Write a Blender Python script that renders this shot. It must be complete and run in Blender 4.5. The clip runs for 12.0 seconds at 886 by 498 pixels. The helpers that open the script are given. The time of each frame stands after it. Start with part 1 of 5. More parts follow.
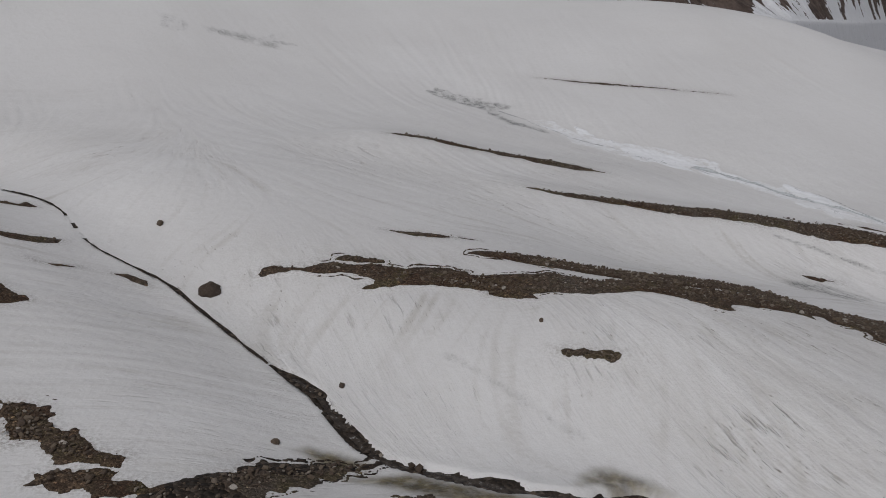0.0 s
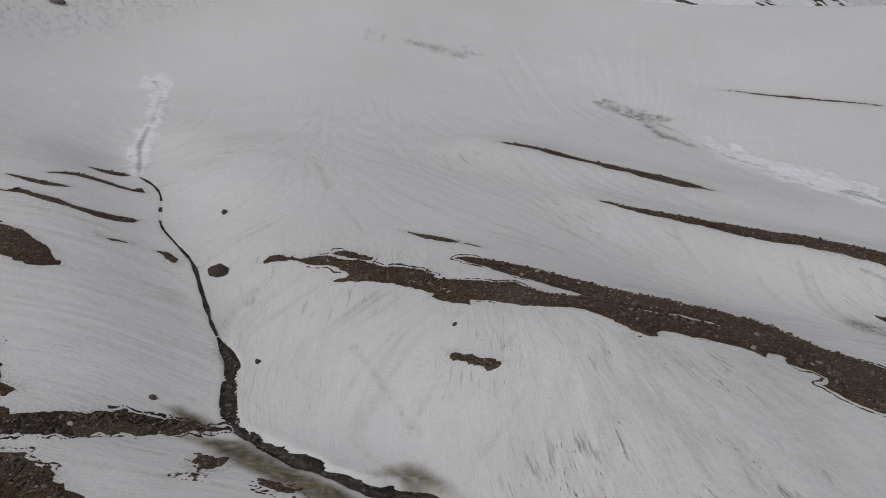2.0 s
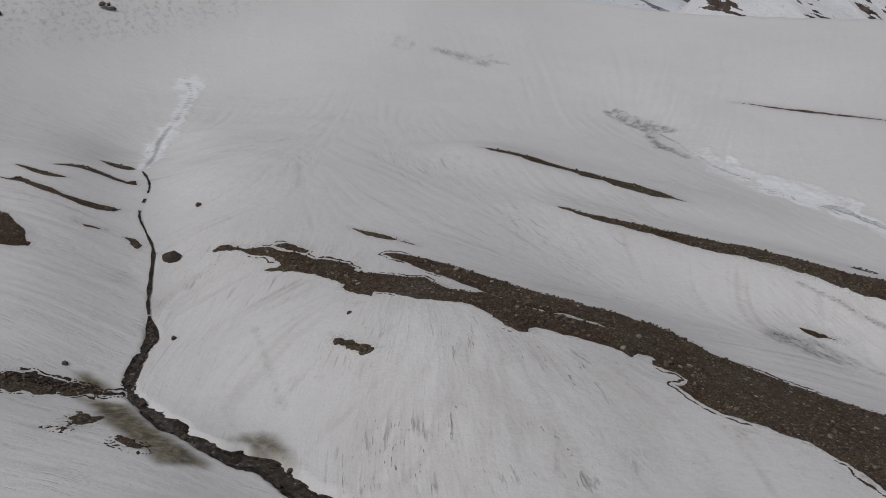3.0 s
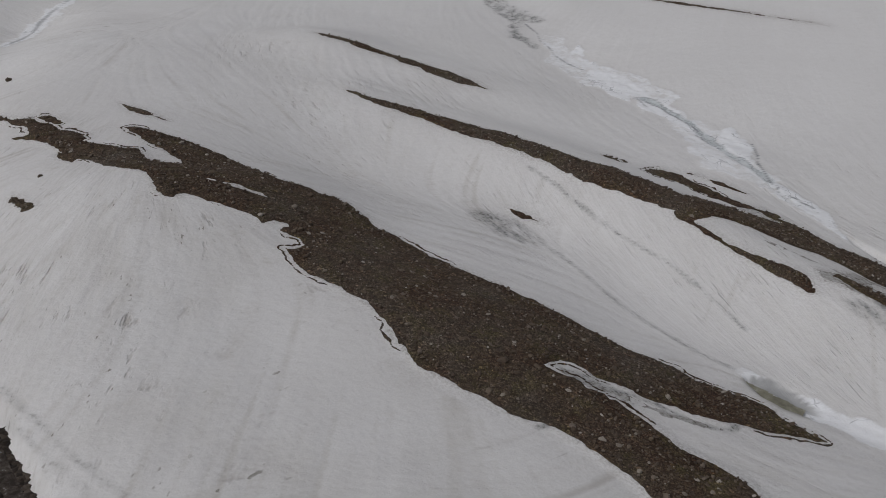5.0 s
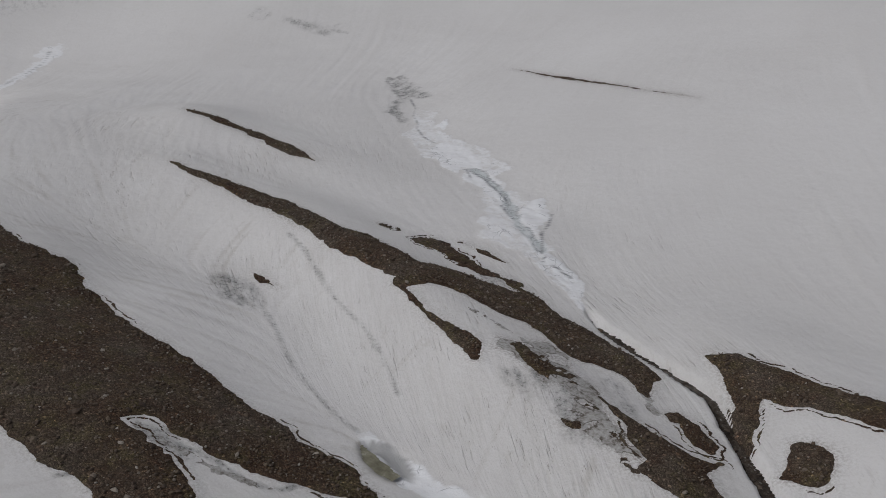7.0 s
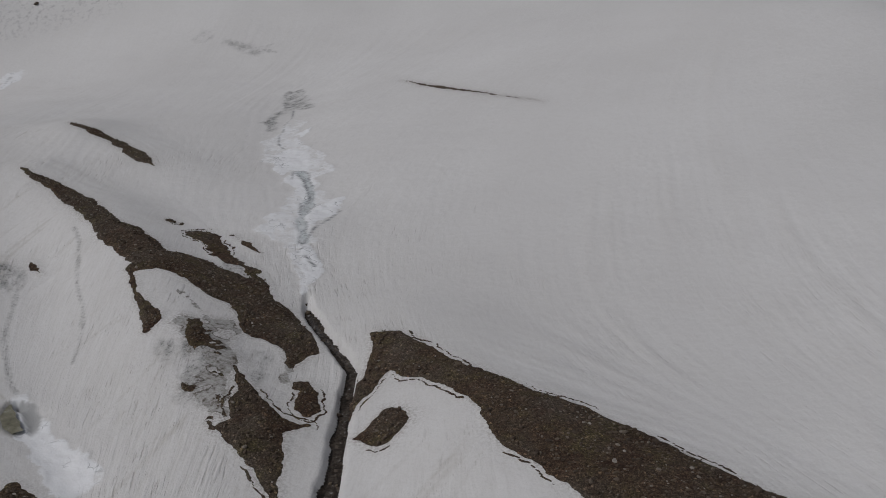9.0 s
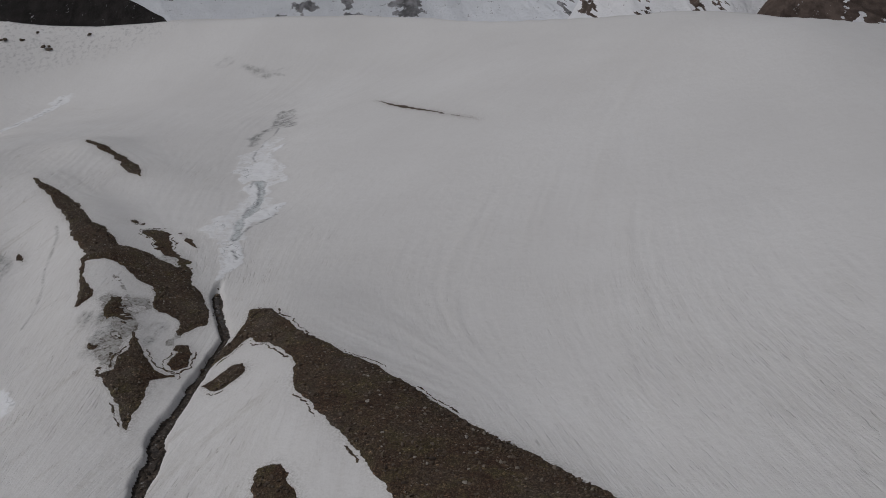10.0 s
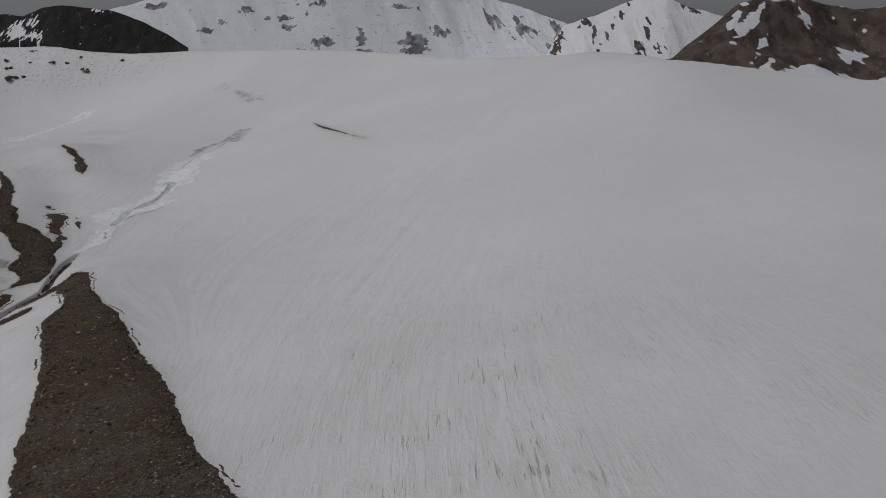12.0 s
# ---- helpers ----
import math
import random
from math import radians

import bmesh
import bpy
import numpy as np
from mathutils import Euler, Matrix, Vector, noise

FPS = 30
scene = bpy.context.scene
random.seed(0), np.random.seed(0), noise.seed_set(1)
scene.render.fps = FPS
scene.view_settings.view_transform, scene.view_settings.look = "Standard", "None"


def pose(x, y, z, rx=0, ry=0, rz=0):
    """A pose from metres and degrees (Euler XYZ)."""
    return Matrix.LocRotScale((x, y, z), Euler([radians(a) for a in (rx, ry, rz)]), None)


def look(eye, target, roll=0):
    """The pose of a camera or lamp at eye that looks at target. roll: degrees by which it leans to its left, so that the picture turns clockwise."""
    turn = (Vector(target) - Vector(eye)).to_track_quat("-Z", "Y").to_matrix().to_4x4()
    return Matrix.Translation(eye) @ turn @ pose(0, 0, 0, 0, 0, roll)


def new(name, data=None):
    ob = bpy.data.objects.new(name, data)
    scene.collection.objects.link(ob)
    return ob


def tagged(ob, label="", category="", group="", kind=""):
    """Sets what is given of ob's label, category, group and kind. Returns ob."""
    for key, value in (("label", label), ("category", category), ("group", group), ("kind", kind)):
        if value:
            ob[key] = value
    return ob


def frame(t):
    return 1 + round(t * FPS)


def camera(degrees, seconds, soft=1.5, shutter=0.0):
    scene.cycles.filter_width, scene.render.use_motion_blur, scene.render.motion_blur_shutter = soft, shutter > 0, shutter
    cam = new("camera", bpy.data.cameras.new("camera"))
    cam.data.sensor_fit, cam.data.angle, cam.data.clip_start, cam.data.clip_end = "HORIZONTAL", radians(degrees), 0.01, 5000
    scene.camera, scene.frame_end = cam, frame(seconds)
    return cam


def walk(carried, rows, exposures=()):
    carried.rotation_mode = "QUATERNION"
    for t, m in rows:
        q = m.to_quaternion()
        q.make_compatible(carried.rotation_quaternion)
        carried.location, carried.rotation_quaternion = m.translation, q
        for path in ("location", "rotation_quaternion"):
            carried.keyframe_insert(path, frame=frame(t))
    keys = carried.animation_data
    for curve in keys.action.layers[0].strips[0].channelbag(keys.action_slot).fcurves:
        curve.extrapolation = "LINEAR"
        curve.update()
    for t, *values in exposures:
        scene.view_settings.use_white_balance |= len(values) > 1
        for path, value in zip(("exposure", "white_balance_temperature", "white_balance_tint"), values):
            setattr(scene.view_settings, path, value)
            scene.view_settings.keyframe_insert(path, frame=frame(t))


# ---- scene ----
cam = camera(51.95, 12.0, soft=0.9)
PATH = [
    (0, (-0.03, -0.11, 25.94), (0.045, 19.292, 21.089), 0.48),
    (0.5, (6.57, 0.06, 25.80), (5.180, 19.452, 21.126), 0.65),
    (1, (13.29, -0.13, 26.19), (10.180, 19.048, 21.434), 0.46),
    (1.5, (20.72, 0.49, 26.50), (15.617, 19.203, 21.619), -0.10),
    (2, (28.45, 1.11, 26.75), (21.498, 19.257, 22.019), -0.13),
    (2.5, (36.49, 1.40, 27.22), (28.264, 19.057, 22.672), 0.11),
    (4.5, (68.50, 11.60, 27.07), (58.513, 27.992, 21.450), 1.82),
    (5, (76.49, 14.43, 27.27), (66.420, 30.326, 20.483), 1.13),
    (5.5, (84.26, 18.15, 27.63), (73.720, 33.647, 20.653), 0.10),
    (6, (91.91, 22.87, 27.67), (80.698, 38.218, 21.443), -0.16),
    (6.5, (99.21, 28.55, 27.28), (87.433, 43.715, 21.680), 0.03),
    (7, (107.02, 34.42, 26.81), (94.619, 49.241, 21.652), -0.13),
    (7.5, (114.09, 40.71, 25.31), (101.129, 55.138, 20.420), -0.24),
    (9.5, (151.67, 59.48, 23.72), (136.782, 72.084, 19.295), -2.65),
    (10, (168.30, 62.80, 24.90), (152.615, 74.479, 20.706), -2.86),
    (10.5, (186.60, 65.90, 26.50), (170.332, 76.870, 22.624), -2.24),
    (11, (203.70, 71.60, 26.40), (186.906, 81.852, 22.817), -2.26),
    (11.5, (211.44, 80.12, 23.66), (194.302, 89.879, 20.350), -1.64),
    (12, (208.83, 89.20, 20.86), (191.483, 98.624, 17.654), -0.74),
]
walk(
    cam,
    [(t, look(eye, target, roll)) for t, eye, target, roll in PATH],
    [(t, ev, 6390, 12) for t, ev in ((0.0, -0.21), (2.5, -0.25), (5.0, -0.28), (6.0, -0.32), (7.5, -0.28), (9.5, -0.5), (10.5, -0.53), (12.0, -0.47))],
)

# ---- light: an overcast mountain day, high soft sun behind thin cloud ----
SUN_EL, SUN_AZ = radians(48), radians(200)
world = bpy.data.worlds.new("overcast")
scene.world = world
world.use_nodes = True
wn, wl = world.node_tree.nodes, world.node_tree.links
sky = wn.new("ShaderNodeTexSky")
sky.sky_type = "NISHITA"
sky.sun_disc = False
sky.sun_elevation, sky.sun_rotation = SUN_EL, SUN_AZ
sky.dust_density, sky.ozone_density = 4.0, 1.0
grey = wn.new("ShaderNodeHueSaturation")
grey.inputs["Saturation"].default_value = 0.3
wl.new(sky.outputs[0], grey.inputs["Color"])
wl.new(grey.outputs[0], wn["Background"].inputs["Color"])
wn["Background"].inputs["Strength"].default_value = 0.06
sun_data = bpy.data.lights.new("sun", "SUN")
sun_data.energy, sun_data.angle, sun_data.color = 1.2, radians(12), (1.0, 0.985, 0.96)
sun = new("sun", sun_data)
sun.matrix_world = look((0, 0, 0), (-math.sin(SUN_AZ) * math.cos(SUN_EL), -math.cos(SUN_AZ) * math.cos(SUN_EL), -math.sin(SUN_EL)))


# ---- materials ----
def material(name):
    m = bpy.data.materials.new(name)
    m.use_nodes = True
    return m, m.node_tree.nodes, m.node_tree.links, m.node_tree.nodes["Principled BSDF"]


def ramp(nodes, links, source, stops):
    r = nodes.new("ShaderNodeValToRGB")
    while len(r.color_ramp.elements) < len(stops):
        r.color_ramp.elements.new(0.5)
    for e, (p, c) in zip(r.color_ramp.elements, stops):
        e.position, e.color = p, (*c, 1) if len(c) == 3 else c
    links.new(source, r.inputs[0])
    return r.outputs[0]


def noise_tex(nodes, links, scale, detail=4.0, rough=0.55, coords=None, dim="3D"):
    n = nodes.new("ShaderNodeTexNoise")
    n.inputs["Scale"].default_value, n.inputs["Detail"].default_value, n.inputs["Roughness"].default_value = scale, detail, rough
    if coords is None:
        coords = nodes.new("ShaderNodeTexCoord").outputs["Object"]
    links.new(coords, n.inputs["Vector"])
    return n.outputs[0]


def noise_colour(nodes, links, scale):
    n = nodes.new("ShaderNodeTexNoise")
    n.inputs["Scale"].default_value, n.inputs["Detail"].default_value = scale, 4.0
    links.new(nodes.new("ShaderNodeTexCoord").outputs["Object"], n.inputs["Vector"])
    return n.outputs["Color"]


def attr(nodes, name):
    a = nodes.new("ShaderNodeAttribute")
    a.attribute_name = name
    return a.outputs["Fac"]


def mix(nodes, links, fac, a, b, mode="MIX"):
    m = nodes.new("ShaderNodeMix")
    m.data_type, m.blend_type = "RGBA", mode
    for socket, v in ((m.inputs[0], fac), (m.inputs[6], a), (m.inputs[7], b)):
        if isinstance(v, bpy.types.NodeSocket):
            links.new(v, socket)
        else:
            socket.default_value = (*v, 1) if isinstance(v, tuple) else v
    return m.outputs[2]


def calc(nodes, links, op, a, b=0.0, clamp=False):
    m = nodes.new("ShaderNodeMath")
    m.operation, m.use_clamp = op, clamp
    for socket, v in ((m.inputs[0], a), (m.inputs[1], b)):
        if isinstance(v, bpy.types.NodeSocket):
            links.new(v, socket)
        else:
            socket.default_value = v
    return m.outputs[0]


def bump(nodes, links, height, bsdf, strength, distance):
    b = nodes.new("ShaderNodeBump")
    b.inputs["Strength"].default_value, b.inputs["Distance"].default_value = strength, distance
    links.new(height, b.inputs["Height"])
    links.new(b.outputs[0], bsdf.inputs["Normal"])


def snow_material():
    m, n, l, p = material("old_snow")

    def flow(stretch, shift=0.0):
        c = n.new("ShaderNodeCombineXYZ")
        l.new(attr(n, "across"), c.inputs[0])
        l.new(calc(n, l, "MULTIPLY", attr(n, "along"), stretch), c.inputs[1])
        c.inputs[2].default_value = shift
        return c.outputs[0]

    broad = noise_tex(n, l, 0.03, 4, 0.6)
    fine = noise_tex(n, l, 1.3, 5, 0.65)
    grain = noise_tex(n, l, 5.0, 4, 0.7)
    runnel = noise_tex(n, l, 0.75, 4, 0.6, flow(0.13))
    rill = noise_tex(n, l, 2.0, 3, 0.6, flow(0.16, 3.0))
    fleck = noise_tex(n, l, 9.0, 2, 0.5, flow(0.12, 7.0))
    groove = noise_tex(n, l, 0.95, 3, 0.6, flow(0.085, 17.0))
    scratch = noise_tex(n, l, 3.4, 3, 0.6, flow(0.1, 23.0))
    patch = noise_tex(n, l, 0.07, 3, 0.6)
    where = noise_tex(n, l, 0.16, 4, 0.6)
    col = ramp(n, l, broad, [(0.32, (0.665, 0.662, 0.662)), (0.68, (0.73, 0.73, 0.733))])
    calm = attr(n, "calm")
    lines_ = calc(n, l, "MULTIPLY", ramp(n, l, runnel, [(0.42, (0.0,) * 3), (0.7, (0.34,) * 3)]), calm)
    col = mix(n, l, lines_, col, (0.575, 0.565, 0.55))
    lines_ = calc(n, l, "MULTIPLY", ramp(n, l, rill, [(0.54, (0.0,) * 3), (0.74, (0.34,) * 3)]), calc(n, l, "MULTIPLY", ramp(n, l, where, [(0.4, (0.15,) * 3), (0.62, (1.0,) * 3)]), calm))
    col = mix(n, l, lines_, col, (0.52, 0.505, 0.48))
    col = mix(n, l, ramp(n, l, attr(n, "streak"), [(0.0, (0.0,) * 3), (1.0, (0.22,) * 3)]), col, (0.56, 0.545, 0.525))
    comb = attr(n, "comb")
    col = mix(n, l, calc(n, l, "MULTIPLY", ramp(n, l, comb, [(0.56, (0.0,) * 3), (0.88, (0.8,) * 3)]), ramp(n, l, where, [(0.35, (0.3,) * 3), (0.6, (1.0,) * 3)])), col, (0.5, 0.485, 0.46))
    # Furrows and nicks: shading painted in as darker colour, on top of the bump.
    furrow = ramp(n, l, groove, [(0.4, (0.0,) * 3), (0.475, (1.0,) * 3), (0.51, (0.85,) * 3), (0.6, (0.0,) * 3)])
    furrow = calc(n, l, "MULTIPLY", furrow, calc(n, l, "MULTIPLY", calm, ramp(n, l, patch, [(0.4, (0.15,) * 3), (0.62, (1.0,) * 3)])))
    col = mix(n, l, calc(n, l, "MULTIPLY", furrow, 0.15), col, (0.47, 0.455, 0.44))
    nick = calc(n, l, "MULTIPLY", ramp(n, l, scratch, [(0.585, (0.0,) * 3), (0.7, (0.9,) * 3)]), calc(n, l, "MULTIPLY", calm, ramp(n, l, where, [(0.46, (0.12,) * 3), (0.6, (1.0,) * 3)])))
    col = mix(n, l, calc(n, l, "MULTIPLY", nick, 0.6), col, (0.42, 0.4, 0.38))
    bits = calc(n, l, "MULTIPLY", ramp(n, l, fleck, [(0.645, (0.0,) * 3), (0.7, (0.8,) * 3)]), calc(n, l, "MULTIPLY", ramp(n, l, where, [(0.44, (0.0,) * 3), (0.6, (1.0,) * 3)]), calm))
    bits = calc(n, l, "MULTIPLY", bits, ramp(n, l, comb, [(0.45, (0.1,) * 3), (0.6, (1.0,) * 3)]))
    col = mix(n, l, bits, col, (0.2, 0.185, 0.16))
    col = mix(n, l, ramp(n, l, fine, [(0.45, (0.0,) * 3), (0.8, (0.3,) * 3)]), col, (0.6, 0.59, 0.575))
    dirt = calc(n, l, "MULTIPLY", attr(n, "dirt"), ramp(n, l, grain, [(0.42, (0.1,) * 3), (0.62, (1.0,) * 3)]))
    col = mix(n, l, dirt, col, (0.2, 0.175, 0.15))
    slush = calc(n, l, "MULTIPLY", attr(n, "slush"), calc(n, l, "MULTIPLY", ramp(n, l, fine, [(0.35, (0.4,) * 3), (0.6, (1.0,) * 3)]), ramp(n, l, noise_tex(n, l, 1.6, 3, 0.6, flow(0.3, 11.0)), [(0.38, (0.25,) * 3), (0.58, (1.0,) * 3)])))
    col = mix(n, l, slush, col, (0.25, 0.255, 0.255))
    silt = calc(n, l, "MULTIPLY", attr(n, "silt"), ramp(n, l, fine, [(0.3, (0.7,) * 3), (0.55, (1.0,) * 3)]))
    col = mix(n, l, silt, col, ramp(n, l, noise_tex(n, l, 1.1, 5, 0.7), [(0.36, (0.05, 0.04, 0.02)), (0.54, (0.125, 0.1, 0.047)), (0.7, (0.25, 0.215, 0.125))]))
    bent = mix(n, l, 1.0, n.new("ShaderNodeTexCoord").outputs["Object"], noise_colour(n, l, 0.5), "LINEAR_LIGHT")
    islands = n.new("ShaderNodeTexVoronoi")
    islands.feature = "DISTANCE_TO_EDGE"
    islands.inputs["Scale"].default_value = 0.42
    l.new(bent, islands.inputs["Vector"])
    glaze = calc(n, l, "ADD", attr(n, "glaze"), calc(n, l, "MULTIPLY", calc(n, l, "SUBTRACT", noise_tex(n, l, 0.9, 5, 0.62), 0.5), 1.2))
    glaze = calc(n, l, "MULTIPLY", ramp(n, l, glaze, [(0.45, (0.0,) * 3), (0.53, (1.0,) * 3)]), ramp(n, l, attr(n, "glaze"), [(0.02, (0.0,) * 3), (0.12, (1.0,) * 3)]))
    web = calc(n, l, "SUBTRACT", islands.outputs["Distance"], calc(n, l, "MULTIPLY", calc(n, l, "SUBTRACT", fine, 0.5), 0.25))
    glaze = calc(n, l, "MULTIPLY", glaze, ramp(n, l, web, [(0.19, (1.0,) * 3), (0.215, (0.0,) * 3)]))
    col = mix(n, l, glaze, col, ramp(n, l, noise_tex(n, l, 2.4, 5, 0.7), [(0.33, (0.13, 0.115, 0.1)), (0.46, (0.32, 0.31, 0.295)), (0.62, (0.46, 0.46, 0.455))]))
    col = mix(n, l, calc(n, l, "MULTIPLY", glaze, ramp(n, l, web, [(0.15, (0.0,) * 3), (0.175, (0.85,) * 3)])), col, (0.085, 0.068, 0.052))
    speck = calc(n, l, "MULTIPLY", slush, ramp(n, l, noise_tex(n, l, 3.2, 4, 0.7), [(0.53, (0.0,) * 3), (0.6, (1.0,) * 3)]))
    col = mix(n, l, speck, col, (0.07, 0.062, 0.055))
    streaky = n.new("ShaderNodeMapping")
    streaky.inputs["Scale"].default_value = (0.9, 0.9, 0.1)
    l.new(n.new("ShaderNodeTexCoord").outputs["Object"], streaky.inputs["Vector"])
    hang = calc(n, l, "MULTIPLY", attr(n, "face"), ramp(n, l, noise_tex(n, l, 1.0, 4, 0.7, streaky.outputs[0]), [(0.5, (0.0,) * 3), (0.68, (0.55,) * 3)]))
    col = mix(n, l, hang, col, (0.3, 0.3, 0.31))
    icy = calc(n, l, "ADD", attr(n, "ice"), calc(n, l, "MULTIPLY", calc(n, l, "SUBTRACT", fine, 0.5), 0.9))
    white = ramp(n, l, icy, [(0.28, (0.0,) * 3), (0.5, (0.8,) * 3), (0.8, (1.0,) * 3)])
    col = mix(n, l, white, col, (0.83, 0.845, 0.87))
    warp = mix(n, l, 1.0, n.new("ShaderNodeTexCoord").outputs["Object"], noise_colour(n, l, 0.6), "LINEAR_LIGHT")
    cells = n.new("ShaderNodeTexVoronoi")
    cells.feature = "DISTANCE_TO_EDGE"
    cells.inputs["Scale"].default_value = 0.7
    l.new(warp, cells.inputs["Vector"])
    split = calc(n, l, "MULTIPLY", ramp(n, l, cells.outputs["Distance"], [(0.015, (1.0,) * 3), (0.05, (0.0,) * 3)]), ramp(n, l, noise_tex(n, l, 0.35, 3), [(0.54, (0.0,) * 3), (0.62, (0.6,) * 3)]))
    col = mix(n, l, calc(n, l, "MULTIPLY", split, white), col, (0.22, 0.235, 0.25))
    blue = calc(n, l, "MULTIPLY", attr(n, "channel"), ramp(n, l, fine, [(0.36, (0.45,) * 3), (0.6, (1.0,) * 3)]))
    col = mix(n, l, blue, col, (0.52, 0.56, 0.575))
    col = mix(n, l, calc(n, l, "MULTIPLY", blue, ramp(n, l, cells.outputs["Distance"], [(0.02, (0.5,) * 3), (0.06, (0.0,) * 3)])), col, (0.2, 0.215, 0.23))
    col = mix(n, l, attr(n, "sleek"), col, (0.36, 0.365, 0.37))
    crack = calc(n, l, "MULTIPLY", attr(n, "crack"), ramp(n, l, noise_tex(n, l, 0.5, 3), [(0.3, (0.2,) * 3), (0.44, (1.0,) * 3)]))
    col = mix(n, l, crack, col, (0.17, 0.18, 0.195))
    p.inputs["Roughness"].default_value = 0.62
    p.inputs["Specular IOR Level"].default_value = 0.25
    col = mix(n, l, calc(n, l, "MULTIPLY", ramp(n, l, grain, [(0.5, (0.0,) * 3), (0.72, (0.2,) * 3)]), calm), col, (0.5, 0.49, 0.475))
    l.new(col, p.inputs["Base Color"])
    h = calc(n, l, "ADD", calc(n, l, "MULTIPLY", fine, 0.75), calc(n, l, "MULTIPLY", grain, 0.2))
    cut_ = calc(n, l, "MULTIPLY", calc(n, l, "ADD", calc(n, l, "MULTIPLY", rill, 0.45), calc(n, l, "MULTIPLY", runnel, 1.0)), calm)
    cut_ = calc(n, l, "ADD", cut_, calc(n, l, "ADD", calc(n, l, "MULTIPLY", furrow, 0.25), calc(n, l, "MULTIPLY", nick, 0.7)))
    bump(n, l, calc(n, l, "SUBTRACT", h, cut_), p, 0.75, 0.13)
    return m


def debris_material():
    m, n, l, p = material("brown_scree")
    big = noise_tex(n, l, 0.16, 4, 0.6)
    mid = noise_tex(n, l, 1.6, 4, 0.6)
    v = n.new("ShaderNodeTexVoronoi")
    v.inputs["Scale"].default_value = 5.5
    l.new(n.new("ShaderNodeTexCoord").outputs["Object"], v.inputs["Vector"])
    v2 = n.new("ShaderNodeTexVoronoi")
    v2.inputs["Scale"].default_value = 14.0
    l.new(n.new("ShaderNodeTexCoord").outputs["Object"], v2.inputs["Vector"])
    col = ramp(n, l, big, [(0.33, (0.054, 0.032, 0.021)), (0.45, (0.074, 0.051, 0.034)), (0.56, (0.078, 0.06, 0.045)), (0.7, (0.098, 0.082, 0.067))])
    lichen = noise_tex(n, l, 0.42, 5, 0.65)
    col = mix(n, l, ramp(n, l, lichen, [(0.5, (0.0,) * 3), (0.66, (0.75,) * 3)]), col, (0.09, 0.075, 0.038))
    col = mix(n, l, ramp(n, l, lichen, [(0.34, (0.7,) * 3), (0.47, (0.0,) * 3)]), col, (0.066, 0.04, 0.028))
    stone = n.new("ShaderNodeSeparateColor")
    l.new(v.outputs["Color"], stone.inputs[0])
    tone = ramp(n, l, stone.outputs[0], [(0.0, (0.55,) * 3), (0.6, (0.9,) * 3), (0.9, (1.25,) * 3), (0.97, (1.7,) * 3), (1.0, (3.2, 3.0, 2.7))])
    col = mix(n, l, 0.8, col, tone, "MULTIPLY")
    stone2 = n.new("ShaderNodeSeparateColor")
    l.new(v2.outputs["Color"], stone2.inputs[0])
    col = mix(n, l, 0.8, col, ramp(n, l, stone2.outputs[0], [(0.0, (0.4,) * 3), (0.75, (1.1,) * 3), (1.0, (2.4,) * 3)]), "MULTIPLY")
    col = mix(n, l, ramp(n, l, mid, [(0.5, (0.0,) * 3), (0.75, (0.5,) * 3)]), col, (0.075, 0.058, 0.044))
    l.new(col, p.inputs["Base Color"])
    p.inputs["Roughness"].default_value = 0.9
    p.inputs["Specular IOR Level"].default_value = 0.2
    h = calc(n, l, "ADD", v.outputs["Distance"], calc(n, l, "MULTIPLY", v2.outputs["Distance"], 0.6))
    bump(n, l, h, p, 0.7, -0.07)
    return m


def stone_material():
    m, n, l, p = material("weathered_stone")
    info = n.new("ShaderNodeNewGeometry").outputs["Random Per Island"]
    own = n.new("ShaderNodeObjectInfo").outputs["Random"]
    pick = calc(n, l, "FRACT", calc(n, l, "ADD", info, own))
    col = ramp(n, l, pick, [(0.0, (0.04, 0.026, 0.018)), (0.5, (0.078, 0.053, 0.036)), (0.75, (0.112, 0.084, 0.055)), (0.9, (0.15, 0.12, 0.094)), (0.97, (0.26, 0.23, 0.19)), (1.0, (0.42, 0.39, 0.35))])
    col = mix(n, l, ramp(n, l, noise_tex(n, l, 7, 5, 0.7), [(0.4, (0.0,) * 3), (0.7, (0.6,) * 3)]), col, (0.085, 0.068, 0.054))
    l.new(col, p.inputs["Base Color"])
    p.inputs["Roughness"].default_value = 0.85
    bump(n, l, noise_tex(n, l, 16, 4, 0.7), p, 0.5, 0.03)
    return m


def wet_material():
    m, n, l, p = material("wet_stream_bed")
    v = n.new("ShaderNodeTexVoronoi")
    v.inputs["Scale"].default_value = 3.2
    l.new(n.new("ShaderNodeTexCoord").outputs["Object"], v.inputs["Vector"])
    sep = n.new("ShaderNodeSeparateColor")
    l.new(v.outputs["Color"], sep.inputs[0])
    col = ramp(n, l, sep.outputs[0], [(0.0, (0.014, 0.011, 0.009)), (0.7, (0.038, 0.028, 0.021)), (1.0, (0.1, 0.08, 0.064))])
    col = mix(n, l, ramp(n, l, noise_tex(n, l, 0.8, 4), [(0.45, (0.0,) * 3), (0.7, (0.8,) * 3)]), col, (0.034, 0.027, 0.021))
    l.new(col, p.inputs["Base Color"])
    p.inputs["Roughness"].default_value = 0.7
    p.inputs["Specular IOR Level"].default_value = 0.2
    bump(n, l, v.outputs["Distance"], p, 0.9, -0.2)
    return m


